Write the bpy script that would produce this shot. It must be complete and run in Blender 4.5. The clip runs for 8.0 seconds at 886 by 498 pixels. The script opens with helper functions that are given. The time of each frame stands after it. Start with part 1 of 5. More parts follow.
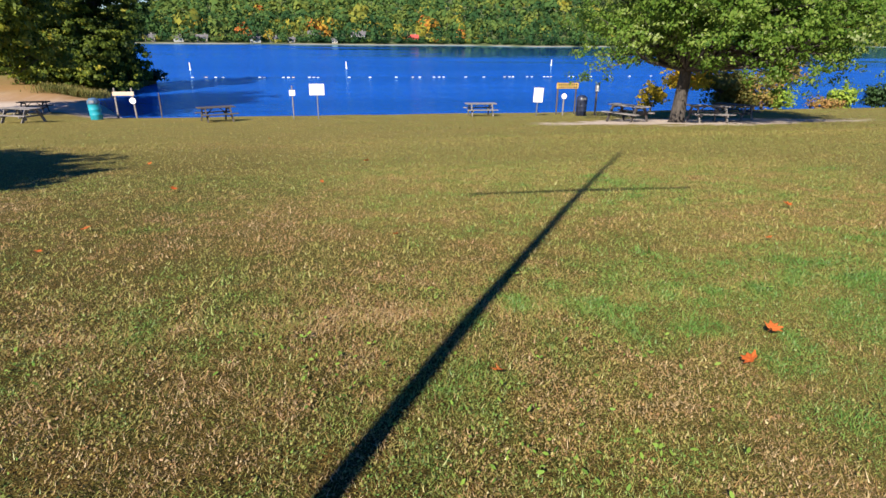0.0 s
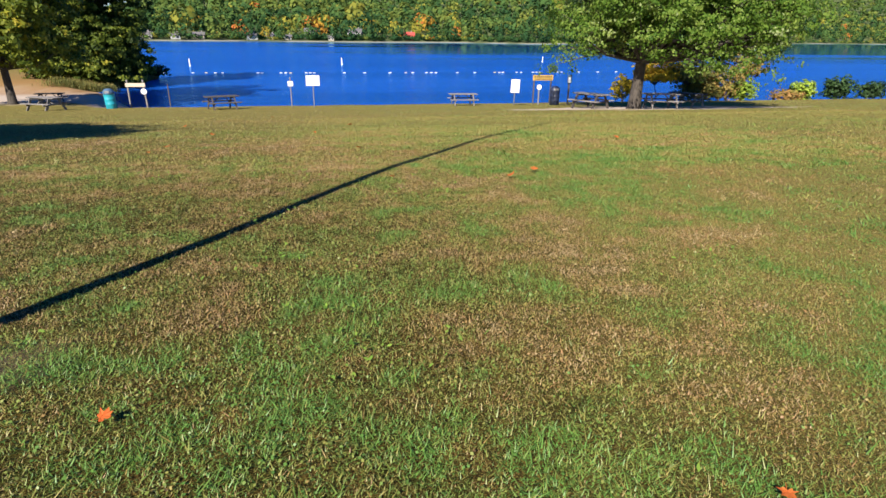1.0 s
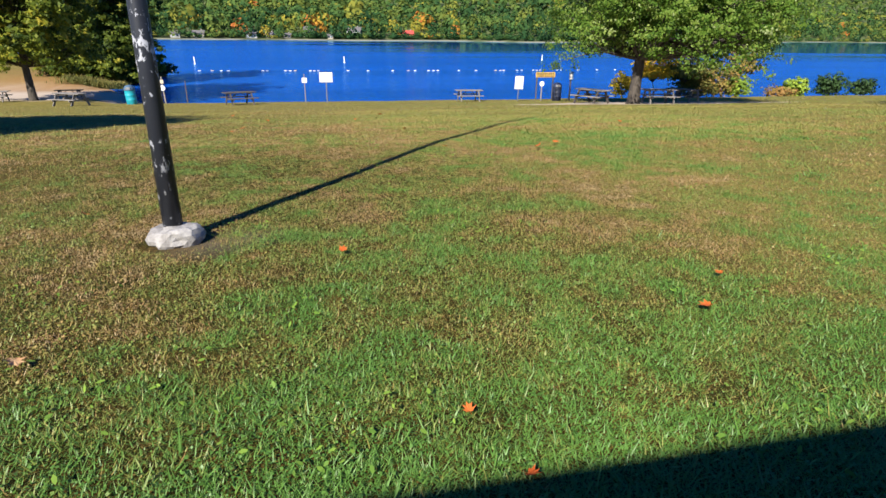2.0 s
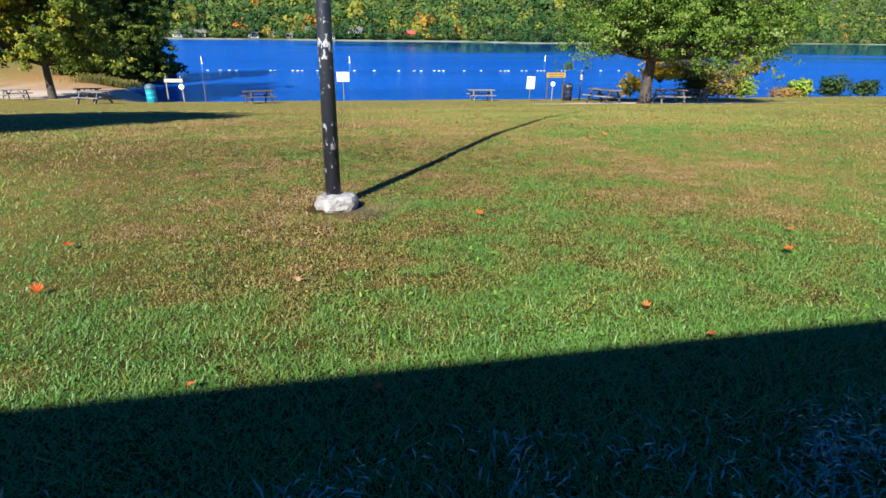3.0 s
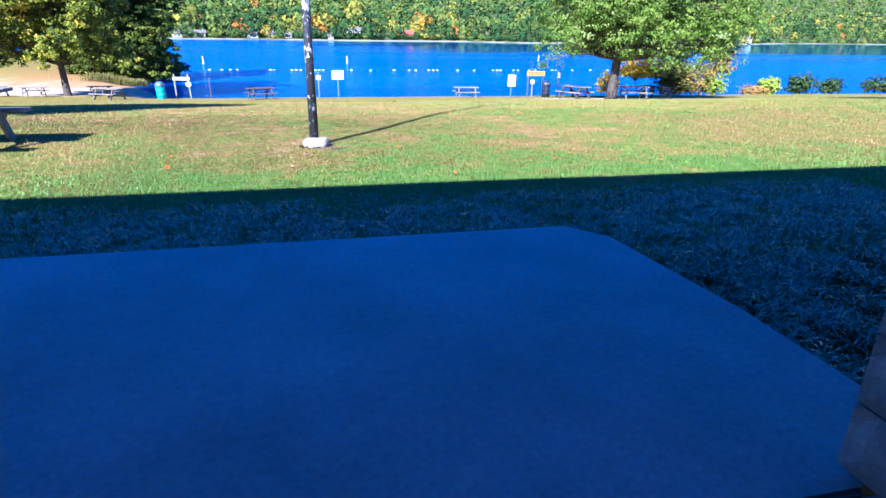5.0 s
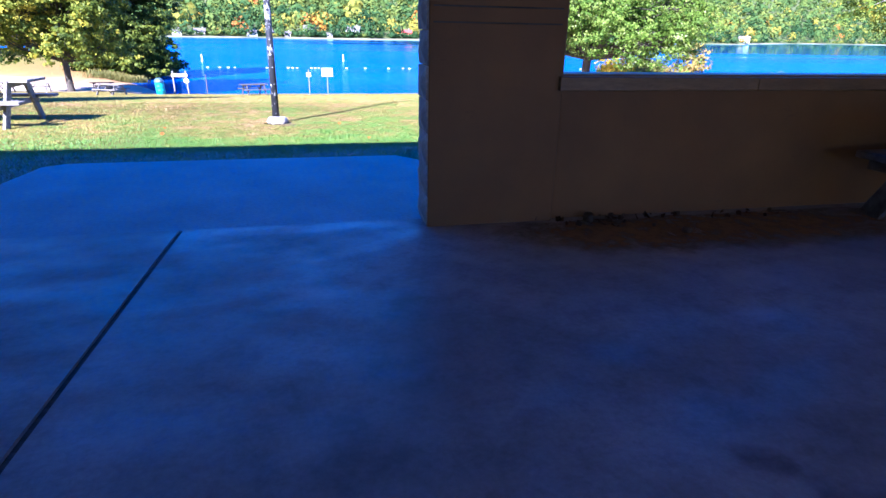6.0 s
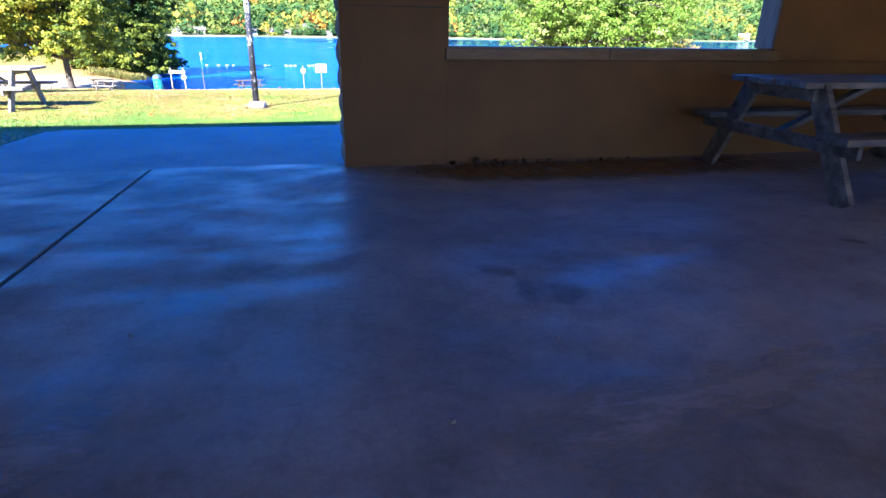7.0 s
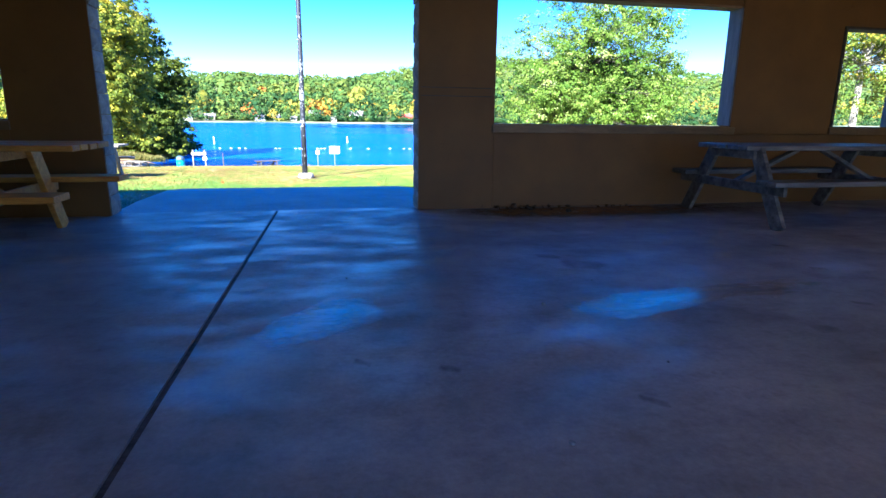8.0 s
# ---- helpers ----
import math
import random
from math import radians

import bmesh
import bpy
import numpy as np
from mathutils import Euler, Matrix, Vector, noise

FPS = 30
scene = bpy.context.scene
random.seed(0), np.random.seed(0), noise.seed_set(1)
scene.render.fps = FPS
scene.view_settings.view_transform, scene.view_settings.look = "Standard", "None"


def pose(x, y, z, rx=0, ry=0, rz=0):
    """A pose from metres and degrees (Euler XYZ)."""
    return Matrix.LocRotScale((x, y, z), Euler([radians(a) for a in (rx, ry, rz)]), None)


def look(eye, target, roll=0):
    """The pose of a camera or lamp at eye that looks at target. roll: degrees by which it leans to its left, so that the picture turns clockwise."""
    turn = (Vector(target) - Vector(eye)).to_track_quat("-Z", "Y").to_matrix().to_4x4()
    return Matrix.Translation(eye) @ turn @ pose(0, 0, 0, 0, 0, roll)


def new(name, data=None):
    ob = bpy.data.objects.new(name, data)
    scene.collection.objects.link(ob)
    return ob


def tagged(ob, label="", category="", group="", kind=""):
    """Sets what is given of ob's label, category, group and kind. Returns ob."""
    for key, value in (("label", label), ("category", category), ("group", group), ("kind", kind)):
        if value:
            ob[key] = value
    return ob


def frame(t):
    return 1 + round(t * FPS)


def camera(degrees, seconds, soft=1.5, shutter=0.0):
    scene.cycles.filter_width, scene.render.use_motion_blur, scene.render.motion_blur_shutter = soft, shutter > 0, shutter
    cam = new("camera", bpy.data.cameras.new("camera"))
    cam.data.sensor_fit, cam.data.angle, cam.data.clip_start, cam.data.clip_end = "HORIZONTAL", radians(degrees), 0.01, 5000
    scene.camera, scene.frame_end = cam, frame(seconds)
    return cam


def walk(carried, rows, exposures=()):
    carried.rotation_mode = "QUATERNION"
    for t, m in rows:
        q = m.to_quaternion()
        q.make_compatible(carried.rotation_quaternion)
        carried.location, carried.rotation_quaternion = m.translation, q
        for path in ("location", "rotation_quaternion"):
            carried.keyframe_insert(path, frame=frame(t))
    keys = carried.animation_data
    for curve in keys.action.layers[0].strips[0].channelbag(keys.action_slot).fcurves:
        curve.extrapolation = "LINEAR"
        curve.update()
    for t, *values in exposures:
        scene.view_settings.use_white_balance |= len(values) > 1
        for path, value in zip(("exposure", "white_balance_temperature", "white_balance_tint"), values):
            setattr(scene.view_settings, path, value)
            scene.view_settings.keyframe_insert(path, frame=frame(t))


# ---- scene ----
cam = camera(75.3, 8.0)
PATH = [
    (0, (0.501, 8.432, 0.977), (0.887, 10.269, 0.285), 0.7),
    (0.4, (0.548, 6.648, 0.961), (0.938, 8.484, 0.27), 0.7),
    (0.5, (0.55, 6.288, 0.957), (0.941, 8.122, 0.261), 0.7),
    (1, (0.537, 4.922, 0.896), (0.932, 6.754, 0.197), 0.7),
    (1.2, (0.44, 4.466, 0.895), (0.835, 6.298, 0.193), 0.6),
    (2.3, (-0.699, 3.196, 0.906), (-0.296, 5.024, 0.203), 0.8),
    (2.5, (-0.921, 3.062, 0.904), (-0.518, 4.891, 0.202), 0.9),
    (3, (-1.423, 2.751, 0.916), (-1.021, 4.58, 0.214), 0.9),
    (3.5, (-1.612, 2.411, 0.922), (-1.209, 4.24, 0.218), 0.9),
    (4, (-1.567, 1.832, 0.914), (-1.164, 3.661, 0.21), 0.8),
    (4.5, (-1.455, 0.79, 0.976), (-1.052, 2.617, 0.271), 0.8),
    (4.7, (-1.371, 0.234, 1.003), (-0.968, 2.062, 0.299), 0.8),
    (5.8, (-0.894, -2.975, 1.137), (-0.482, -1.148, 0.437), 1.3),
    (6, (-0.644, -3.37, 1.145), (-0.238, -1.543, 0.439), 1.1),
    (6.2, (-0.397, -3.72, 1.115), (0.005, -1.893, 0.407), 0.9),
    (6.5, (-0.143, -4.053, 1.093), (0.259, -2.227, 0.382), 0.8),
    (7, (-0.203, -4.597, 1.036), (0.199, -2.771, 0.325), 0.9),
    (7.5, (-0.633, -5.313, 0.996), (-0.225, -3.462, 0.358), 0.8),
    (8, (-1.054, -6.079, 0.987), (-0.636, -4.176, 0.538), 0.8),
]
walk(cam, [(t, look(eye, target, roll)) for t, eye, target, roll in PATH],
     [(0, 1.05, 6300, 14), (2.5, 1.1, 6100, 10), (3.5, 1.4, 5800, 9), (4.0, 1.62, 5500, 10), (4.5, 1.92, 5150, 14), (5.8, 2.5, 5000, 31), (6.5, 3.05, 5450, 26), (7.2, 3.12, 5600, 16), (8, 2.95, 5450, 10)])

# ---------------------------------------------------------------- world and sun
SUN_AZ, SUN_EL = radians(213.2), radians(35.1)  # azimuth of the sun from +y towards +x
world = bpy.data.worlds.new("sky")
scene.world = world
world.use_nodes = True
wn, wl = world.node_tree.nodes, world.node_tree.links
sky = wn.new("ShaderNodeTexSky")
sky.sky_type, sky.sun_disc = "NISHITA", False
sky.sun_elevation, sky.sun_rotation = SUN_EL, SUN_AZ
sky.air_density, sky.dust_density, sky.ozone_density = 0.8, 0.2, 3.0
hs = wn.new("ShaderNodeHueSaturation")
hs.inputs["Saturation"].default_value, hs.inputs["Hue"].default_value = 1.78, 0.522
haze = wn.new("ShaderNodeGamma")
haze.inputs["Gamma"].default_value = 0.72
wl.new(sky.outputs[0], haze.inputs["Color"])
wl.new(haze.outputs[0], hs.inputs["Color"])
wl.new(hs.outputs[0], wn["Background"].inputs["Color"])
wn["Background"].inputs["Strength"].default_value = 0.1
sun_dir = Vector((math.sin(SUN_AZ) * math.cos(SUN_EL), math.cos(SUN_AZ) * math.cos(SUN_EL), math.sin(SUN_EL)))
sun = new("sun", bpy.data.lights.new("sun", "SUN"))
sun.data.energy, sun.data.angle, sun.data.color = 5.0, radians(0.5), (1.0, 0.92, 0.78)
sun.matrix_world = look(sun_dir * 60, (0, 0, 0))

# ---------------------------------------------------------------- materials
MATS = {}


def mat(name, build):
    if name not in MATS:
        m = bpy.data.materials.new(name)
        m.use_nodes = True
        MATS[name] = m
        build(m.node_tree.nodes, m.node_tree.links, m.node_tree.nodes["Principled BSDF"])
    return MATS[name]


def noise_node(n, l, scale, detail=4.0, rough=0.6, stretch=None, world_space=False):
    tc = n.new("ShaderNodeNewGeometry" if world_space else "ShaderNodeTexCoord")
    out = tc.outputs["Position" if world_space else "Object"]
    if stretch:
        mp = n.new("ShaderNodeMapping")
        mp.inputs["Scale"].default_value = stretch
        l.new(out, mp.inputs["Vector"])
        out = mp.outputs[0]
    t = n.new("ShaderNodeTexNoise")
    t.inputs["Scale"].default_value, t.inputs["Detail"].default_value, t.inputs["Roughness"].default_value = scale, detail, rough
    l.new(out, t.inputs["Vector"])
    return t


def ramp(n, l, fac, stops):
    r = n.new("ShaderNodeValToRGB")
    e = r.color_ramp.elements
    while len(e) < len(stops):
        e.new(0.5)
    for k, (p, c) in enumerate(stops):
        e[k].position, e[k].color = p, (*c, 1)
    l.new(fac, r.inputs[0])
    return r.outputs[0]


def mix(n, l, a, b, fac, mode="MIX"):
    m = n.new("ShaderNodeMix")
    m.data_type, m.blend_type = "RGBA", mode
    for sock, v in ((m.inputs[6], a), (m.inputs[7], b), (m.inputs[0], fac)):
        if isinstance(v, bpy.types.NodeSocket):
            l.new(v, sock)
        else:
            sock.default_value = (*v, 1) if isinstance(v, tuple) else v
    return m.outputs[2]


def bump(n, l, b, height, strength, dist):
    k = n.new("ShaderNodeBump")
    k.inputs["Strength"].default_value, k.inputs["Distance"].default_value = strength, dist
    l.new(height, k.inputs["Height"])
    l.new(k.outputs[0], b.inputs["Normal"])


def two_tone(name, dark, light, scale, rough=0.8, metallic=0.0, stretch=None, bump_d=0.002, fine=6.0, vary=True):
    """Mottled surface: two colours over a large noise, finer grain, relief and a tint of its own for each piece."""
    def build(n, l, b):
        t1 = noise_node(n, l, scale, 5, 0.6, stretch)
        t2 = noise_node(n, l, scale * fine, 4, 0.7, stretch)
        c = ramp(n, l, t1.outputs["Fac"], [(0.32, dark), (0.68, light)])
        g = ramp(n, l, t2.outputs["Fac"], [(0.3, (0.62, 0.62, 0.62)), (0.7, (1.15, 1.15, 1.15))])
        c = mix(n, l, c, g, 0.7, "MULTIPLY")
        if vary:
            oi = n.new("ShaderNodeObjectInfo")
            v = ramp(n, l, oi.outputs["Random"], [(0.0, (0.75, 0.75, 0.75)), (1.0, (1.15, 1.12, 1.1))])
            c = mix(n, l, c, v, 0.8, "MULTIPLY")
        l.new(c, b.inputs["Base Color"])
        b.inputs["Roughness"].default_value, b.inputs["Metallic"].default_value = rough, metallic
        bump(n, l, b, t2.outputs["Fac"], 0.6, bump_d)
    return mat(name, build)


WOOD_GREY = two_tone("weathered_wood", (0.12, 0.11, 0.10), (0.31, 0.285, 0.26), 2.5, 0.8, stretch=(1, 9, 9), bump_d=0.003)
WOOD_DARK = two_tone("dark_wood", (0.035, 0.03, 0.028), (0.11, 0.095, 0.085), 2.5, 0.8, stretch=(1, 9, 9), bump_d=0.003)
WOOD_WORN = two_tone("worn_grey_wood", (0.05, 0.047, 0.045), (0.24, 0.225, 0.215), 2.0, 0.5, stretch=(1, 6, 6), bump_d=0.002, fine=3.0)
# invented pale tan for the unseen ceiling, so it reflects warm light indoors
CEIL_BOUNCE = two_tone("tan_bounce_ceiling", (0.42, 0.30, 0.18), (0.56, 0.42, 0.27), 2.5, 0.7, stretch=(1, 9, 9), bump_d=0.002)
WOOD_BROWN = two_tone("brown_wood", (0.16, 0.09, 0.05), (0.36, 0.23, 0.13), 2.5, 0.75, stretch=(1, 9, 9), bump_d=0.003)
WOOD_TRIM = two_tone("painted_trim", (0.15, 0.085, 0.035), (0.23, 0.135, 0.055), 3.0, 0.45, stretch=(1, 7, 7), bump_d=0.002)
BARK = two_tone("bark", (0.032, 0.027, 0.022), (0.11, 0.092, 0.075), 3.0, 0.95, stretch=(5, 5, 1.2), bump_d=0.03)
BARK_PALE = two_tone("pale_bark", (0.12, 0.11, 0.09), (0.36, 0.34, 0.29), 3.0, 0.9, stretch=(2, 2, 5), bump_d=0.01)
WHITE = two_tone("white_sign_paint", (0.74, 0.75, 0.74), (0.84, 0.84, 0.82), 3.0, 0.45, bump_d=0.0005)
STEEL = two_tone("galvanised_steel", (0.25, 0.26, 0.27), (0.42, 0.43, 0.44), 8.0, 0.45, 0.7, bump_d=0.0005)
TEAL = two_tone("teal_drum_paint", (0.01, 0.28, 0.36), (0.03, 0.42, 0.50), 3.0, 0.45, bump_d=0.001)
BLUE_LID = two_tone("blue_lid_plastic", (0.05, 0.10, 0.17), (0.12, 0.2, 0.3), 4.0, 0.4, bump_d=0.001)
NAVY = two_tone("dark_blue_plastic", (0.012, 0.018, 0.04), (0.03, 0.04, 0.08), 4.0, 0.4, bump_d=0.001)
YELLOW_SIGN = two_tone("yellow_sign_paint", (0.42, 0.26, 0.06), (0.62, 0.42, 0.10), 5.0, 0.6, bump_d=0.001)
DARK_BAR = two_tone("dark_lettering", (0.04, 0.025, 0.015), (0.09, 0.06, 0.03), 5.0, 0.6, bump_d=0.0005)
JAMB = two_tone("grey_jamb_paint", (0.09, 0.105, 0.14), (0.16, 0.185, 0.24), 3.0, 0.6, stretch=(7, 7, 1), bump_d=0.002)
# orange carries the warm bounce light on the inside table, not a stain
WOOD_WARMLIT = two_tone("warm_lit_wood", (0.42, 0.16, 0.02), (0.66, 0.31, 0.045), 2.5, 0.7, stretch=(1, 9, 9), bump_d=0.003)
BEIGE = two_tone("beige_board_paint", (0.46, 0.38, 0.27), (0.60, 0.51, 0.38), 4.0, 0.6, bump_d=0.001)
ROCK = two_tone("pale_rock", (0.20, 0.19, 0.185), (0.46, 0.45, 0.44), 7.0, 0.9, bump_d=0.012, fine=5)
BUOY_W = two_tone("white_float", (0.72, 0.72, 0.7), (0.82, 0.82, 0.8), 3.0, 0.4, bump_d=0.001)
BUOY_O = two_tone("pale_yellow_float", (0.55, 0.42, 0.2), (0.66, 0.52, 0.28), 3.0, 0.4, bump_d=0.001)
ROPE = two_tone("rope", (0.3, 0.3, 0.28), (0.5, 0.5, 0.46), 20.0, 0.9, bump_d=0.001)
HOUSE_W = two_tone("white_siding", (0.36, 0.36, 0.35), (0.48, 0.48, 0.46), 0.6, 0.7, stretch=(1, 1, 12))
HOUSE_R = two_tone("red_siding", (0.42, 0.05, 0.04), (0.55, 0.09, 0.06), 0.6, 0.7, stretch=(1, 1, 12))
HOUSE_T = two_tone("tan_siding", (0.36, 0.3, 0.24), (0.48, 0.42, 0.34), 0.6, 0.7, stretch=(1, 1, 12))
ROOF_FAR = two_tone("grey_shingles", (0.09, 0.085, 0.085), (0.18, 0.17, 0.17), 1.5, 0.9)
SHINGLE = two_tone("roof_shingles", (0.06, 0.05, 0.045), (0.13, 0.115, 0.1), 4.0, 0.95, stretch=(1, 6, 1))


def b_pane(n, l, b):
    b.inputs["Base Color"].default_value = (0.03, 0.035, 0.04, 1)
    b.inputs["Roughness"].default_value = 0.08


PANE = mat("dark_window_glass", b_pane)


def b_pole(n, l, b):
    """Black paint flaking off a silvery pipe: large bare stretches and small flakes."""
    big = noise_node(n, l, 1.35, 2, 0.5, (0.5, 0.5, 1.5))
    small = noise_node(n, l, 30, 5, 0.7, (1, 1, 0.55))
    s = n.new("ShaderNodeMath")
    s.operation = "MULTIPLY_ADD"
    l.new(big.outputs["Fac"], s.inputs[0])
    s.inputs[1].default_value = 0.85
    l.new(small.outputs["Fac"], s.inputs[2])
    sc = n.new("ShaderNodeMath")
    sc.operation = "MULTIPLY"
    l.new(s.outputs[0], sc.inputs[0])
    sc.inputs[1].default_value = 0.62
    f = ramp(n, l, sc.outputs[0], [(0.0, (0, 0, 0)), (0.62, (0, 0, 0)), (0.645, (1, 1, 1))])
    bare = mix(n, l, (0.16, 0.18, 0.24), (0.55, 0.56, 0.6), small.outputs["Fac"])
    c = mix(n, l, (0.02, 0.023, 0.032), bare, f)
    l.new(c, b.inputs["Base Color"])
    b.inputs["Roughness"].default_value = 0.42
    bump(n, l, b, f, 0.5, 0.002)


POLE = mat("flaking_black_paint", b_pole)


def b_concrete(n, l, b):
    """Power-trowelled slab: grey, blotched, with dark stains and damp glossy patches."""
    a = noise_node(n, l, 0.9, 3, 0.55)
    g = noise_node(n, l, 38, 5, 0.7)
    st = noise_node(n, l, 2.1, 3, 0.55)
    c = ramp(n, l, a.outputs["Fac"], [(0.3, (0.21, 0.198, 0.193)), (0.7, (0.40, 0.378, 0.368))])
    c = mix(n, l, c, ramp(n, l, g.outputs["Fac"], [(0.3, (0.72, 0.72, 0.72)), (0.7, (1.1, 1.1, 1.1))]), 0.7, "MULTIPLY")
    c = mix(n, l, c, ramp(n, l, st.outputs["Fac"], [(0.22, (0.4, 0.38, 0.37)), (0.46, (1, 1, 1))]), 0.6, "MULTIPLY")
    md = noise_node(n, l, 7.5, 5, 0.7)
    c = mix(n, l, c, ramp(n, l, md.outputs["Fac"], [(0.34, (0.62, 0.61, 0.6)), (0.5, (1, 1, 1)), (0.68, (1.22, 1.22, 1.22))]), 0.55, "MULTIPLY")
    l.new(c, b.inputs["Base Color"])
    w = noise_node(n, l, 2.8, 4, 0.58, (0.6, 1.3, 1.0))
    r = ramp(n, l, w.outputs["Fac"], [(0.34, (0.7, 0.7, 0.7)), (0.5, (0.5, 0.5, 0.5)), (0.66, (0.28, 0.28, 0.28))])
    l.new(r, b.inputs["Roughness"])
    b.inputs["Specular IOR Level"].default_value = 0.44
    bump(n, l, b, g.outputs["Fac"], 0.25, 0.002)


CONCRETE = mat("slab_concrete", b_concrete)
APRON = two_tone("apron_concrete", (0.23, 0.235, 0.25), (0.34, 0.345, 0.37), 1.6, 0.7, bump_d=0.003, fine=25)
BLOCK = two_tone("rough_block", (0.20, 0.18, 0.165), (0.36, 0.34, 0.32), 6.0, 0.9, bump_d=0.01)


def b_wall(n, l, b):
    """Brown painted wall with faint courses, scuffs and grime."""
    a = noise_node(n, l, 1.4, 5, 0.6)
    g = noise_node(n, l, 45, 4, 0.7)
    s = noise_node(n, l, 3.0, 5, 0.7, (1, 1, 2.2))
    c = ramp(n, l, a.outputs["Fac"], [(0.3, (0.125, 0.052, 0.008)), (0.7, (0.19, 0.083, 0.013))])
    c = mix(n, l, c, ramp(n, l, s.outputs["Fac"], [(0.2, (0.35, 0.33, 0.3)), (0.36, (1, 1, 1))]), 0.8, "MULTIPLY")
    l.new(c, b.inputs["Base Color"])
    b.inputs["Roughness"].default_value = 0.6
    bump(n, l, b, g.outputs["Fac"], 0.4, 0.003)


WALL = mat("brown_wall_paint", b_wall)


def b_ground(n, l, b):
    """Soil and mown grass thatch, blade shadows put in as dark grain; sand on the beach and under the tree; dry slope
    by the reeds.
    """
    a = noise_node(n, l, 0.35, 5, 0.6)
    m_ = noise_node(n, l, 2.2, 5, 0.65)
    g = noise_node(n, l, 60, 4, 0.8)
    c = ramp(n, l, a.outputs["Fac"], [(0.3, (0.085, 0.088, 0.022)), (0.52, (0.14, 0.105, 0.036)), (0.72, (0.105, 0.098, 0.027))])
    c = mix(n, l, c, ramp(n, l, m_.outputs["Fac"], [(0.3, (0.6, 0.7, 0.5)), (0.7, (1.25, 1.15, 1.1))]), 0.8, "MULTIPLY")
    c = mix(n, l, c, ramp(n, l, g.outputs["Fac"], [(0.36, (0.25, 0.25, 0.22)), (0.64, (1.45, 1.45, 1.4))]), 0.8, "MULTIPLY")
    c = mix(n, l, c, (0.74, 0.71, 0.60), 1.0, "MULTIPLY")
    st = noise_node(n, l, 130, 3, 0.75)
    hue = noise_node(n, l, 11, 4, 0.7)
    c = mix(n, l, c, ramp(n, l, hue.outputs["Fac"], [(0.36, (0.55, 0.85, 0.5)), (0.5, (0.95, 0.95, 0.9)), (0.64, (1.18, 1.0, 0.88))]), 0.8, "MULTIPLY")
    # near-black fine grain paints the shadowed gaps between grass blades
    c = mix(n, l, c, ramp(n, l, st.outputs["Fac"], [(0.42, (0.10, 0.10, 0.09)), (0.5, (0.7, 0.7, 0.65)), (0.62, (1.7, 1.7, 1.7))]), 1.0, "MULTIPLY")
    th = n.new("ShaderNodeAttribute")
    th.attribute_name = "thatch"
    pale = mix(n, l, mix(n, l, c, (2.7, 2.7, 2.8), 1.0, "MULTIPLY"), (0.235, 0.20, 0.060), 0.5)
    c = mix(n, l, c, pale, th.outputs["Fac"])
    sand = mix(n, l, (0.36, 0.29, 0.225), (0.55, 0.46, 0.37), m_.outputs["Fac"])
    at = n.new("ShaderNodeAttribute")
    at.attribute_name = "sand"
    c = mix(n, l, c, sand, at.outputs["Fac"])
    at2 = n.new("ShaderNodeAttribute")
    at2.attribute_name = "dry"
    dry = mix(n, l, (0.24, 0.115, 0.05), (0.27, 0.175, 0.07), m_.outputs["Fac"])
    c = mix(n, l, c, dry, at2.outputs["Fac"])
    l.new(c, b.inputs["Base Color"])
    b.inputs["Roughness"].default_value = 0.95
    b.inputs["Specular IOR Level"].default_value = 0.08
    bump(n, l, b, st.outputs["Fac"], 0.9, 0.012)


GROUND = mat("lawn_soil", b_ground)


def leafy(name, stops, trans=0.35, rough=0.55, spec=0.15):
    """Leaves: the piece's own tone picks a colour, some light passes through."""
    def build(n, l, b):
        at = n.new("ShaderNodeAttribute")
        at.attribute_name = "tone"
        c = ramp(n, l, at.outputs["Fac"], stops)
        l.new(c, b.inputs["Base Color"])
        b.inputs["Roughness"].default_value = rough
        b.inputs["Specular IOR Level"].default_value = spec
        tr = n.new("ShaderNodeBsdfTranslucent")
        l.new(c, tr.inputs["Color"])
        ms = n.new("ShaderNodeMixShader")
        ms.inputs[0].default_value = trans
        l.new(b.outputs[0], ms.inputs[1])
        l.new(tr.outputs[0], ms.inputs[2])
        l.new(ms.outputs[0], n["Material Output"].inputs["Surface"])
    return mat(name, build)


GRASS = leafy("grass_blades", [(0.0, (0.10, 0.215, 0.032)), (0.3, (0.19, 0.235, 0.042)), (0.55, (0.30, 0.255, 0.066)), (0.8, (0.30, 0.165, 0.06)), (1.0, (0.44, 0.33, 0.16))], 0.22, 0.5, 0.5)
# paler, bluer copy of the grass: sky highlights on shaded blades as colour
GRASS_SKYLIT = leafy("skylit_glossy_grass", [(0.0, (0.09, 0.18, 0.10)), (0.5, (0.19, 0.28, 0.18)), (1.0, (0.42, 0.44, 0.36))], 0.1, 0.26, 0.8)
WEED = leafy("broad_weed_leaves", [(0.0, (0.10, 0.20, 0.03)), (1.0, (0.22, 0.34, 0.05))], 0.3)
LEAF_GREEN = leafy("green_tree_leaves", [(0.0, (0.04, 0.10, 0.012)), (0.5, (0.115, 0.20, 0.024)), (0.85, (0.23, 0.30, 0.06)), (1.0, (0.30, 0.36, 0.15))], 0.4)
LEAF_OLIVE = leafy("turning_tree_leaves", [(0.0, (0.028, 0.052, 0.009)), (0.45, (0.11, 0.15, 0.017)), (0.8, (0.27, 0.28, 0.03)), (1.0, (0.42, 0.34, 0.035))], 0.38)
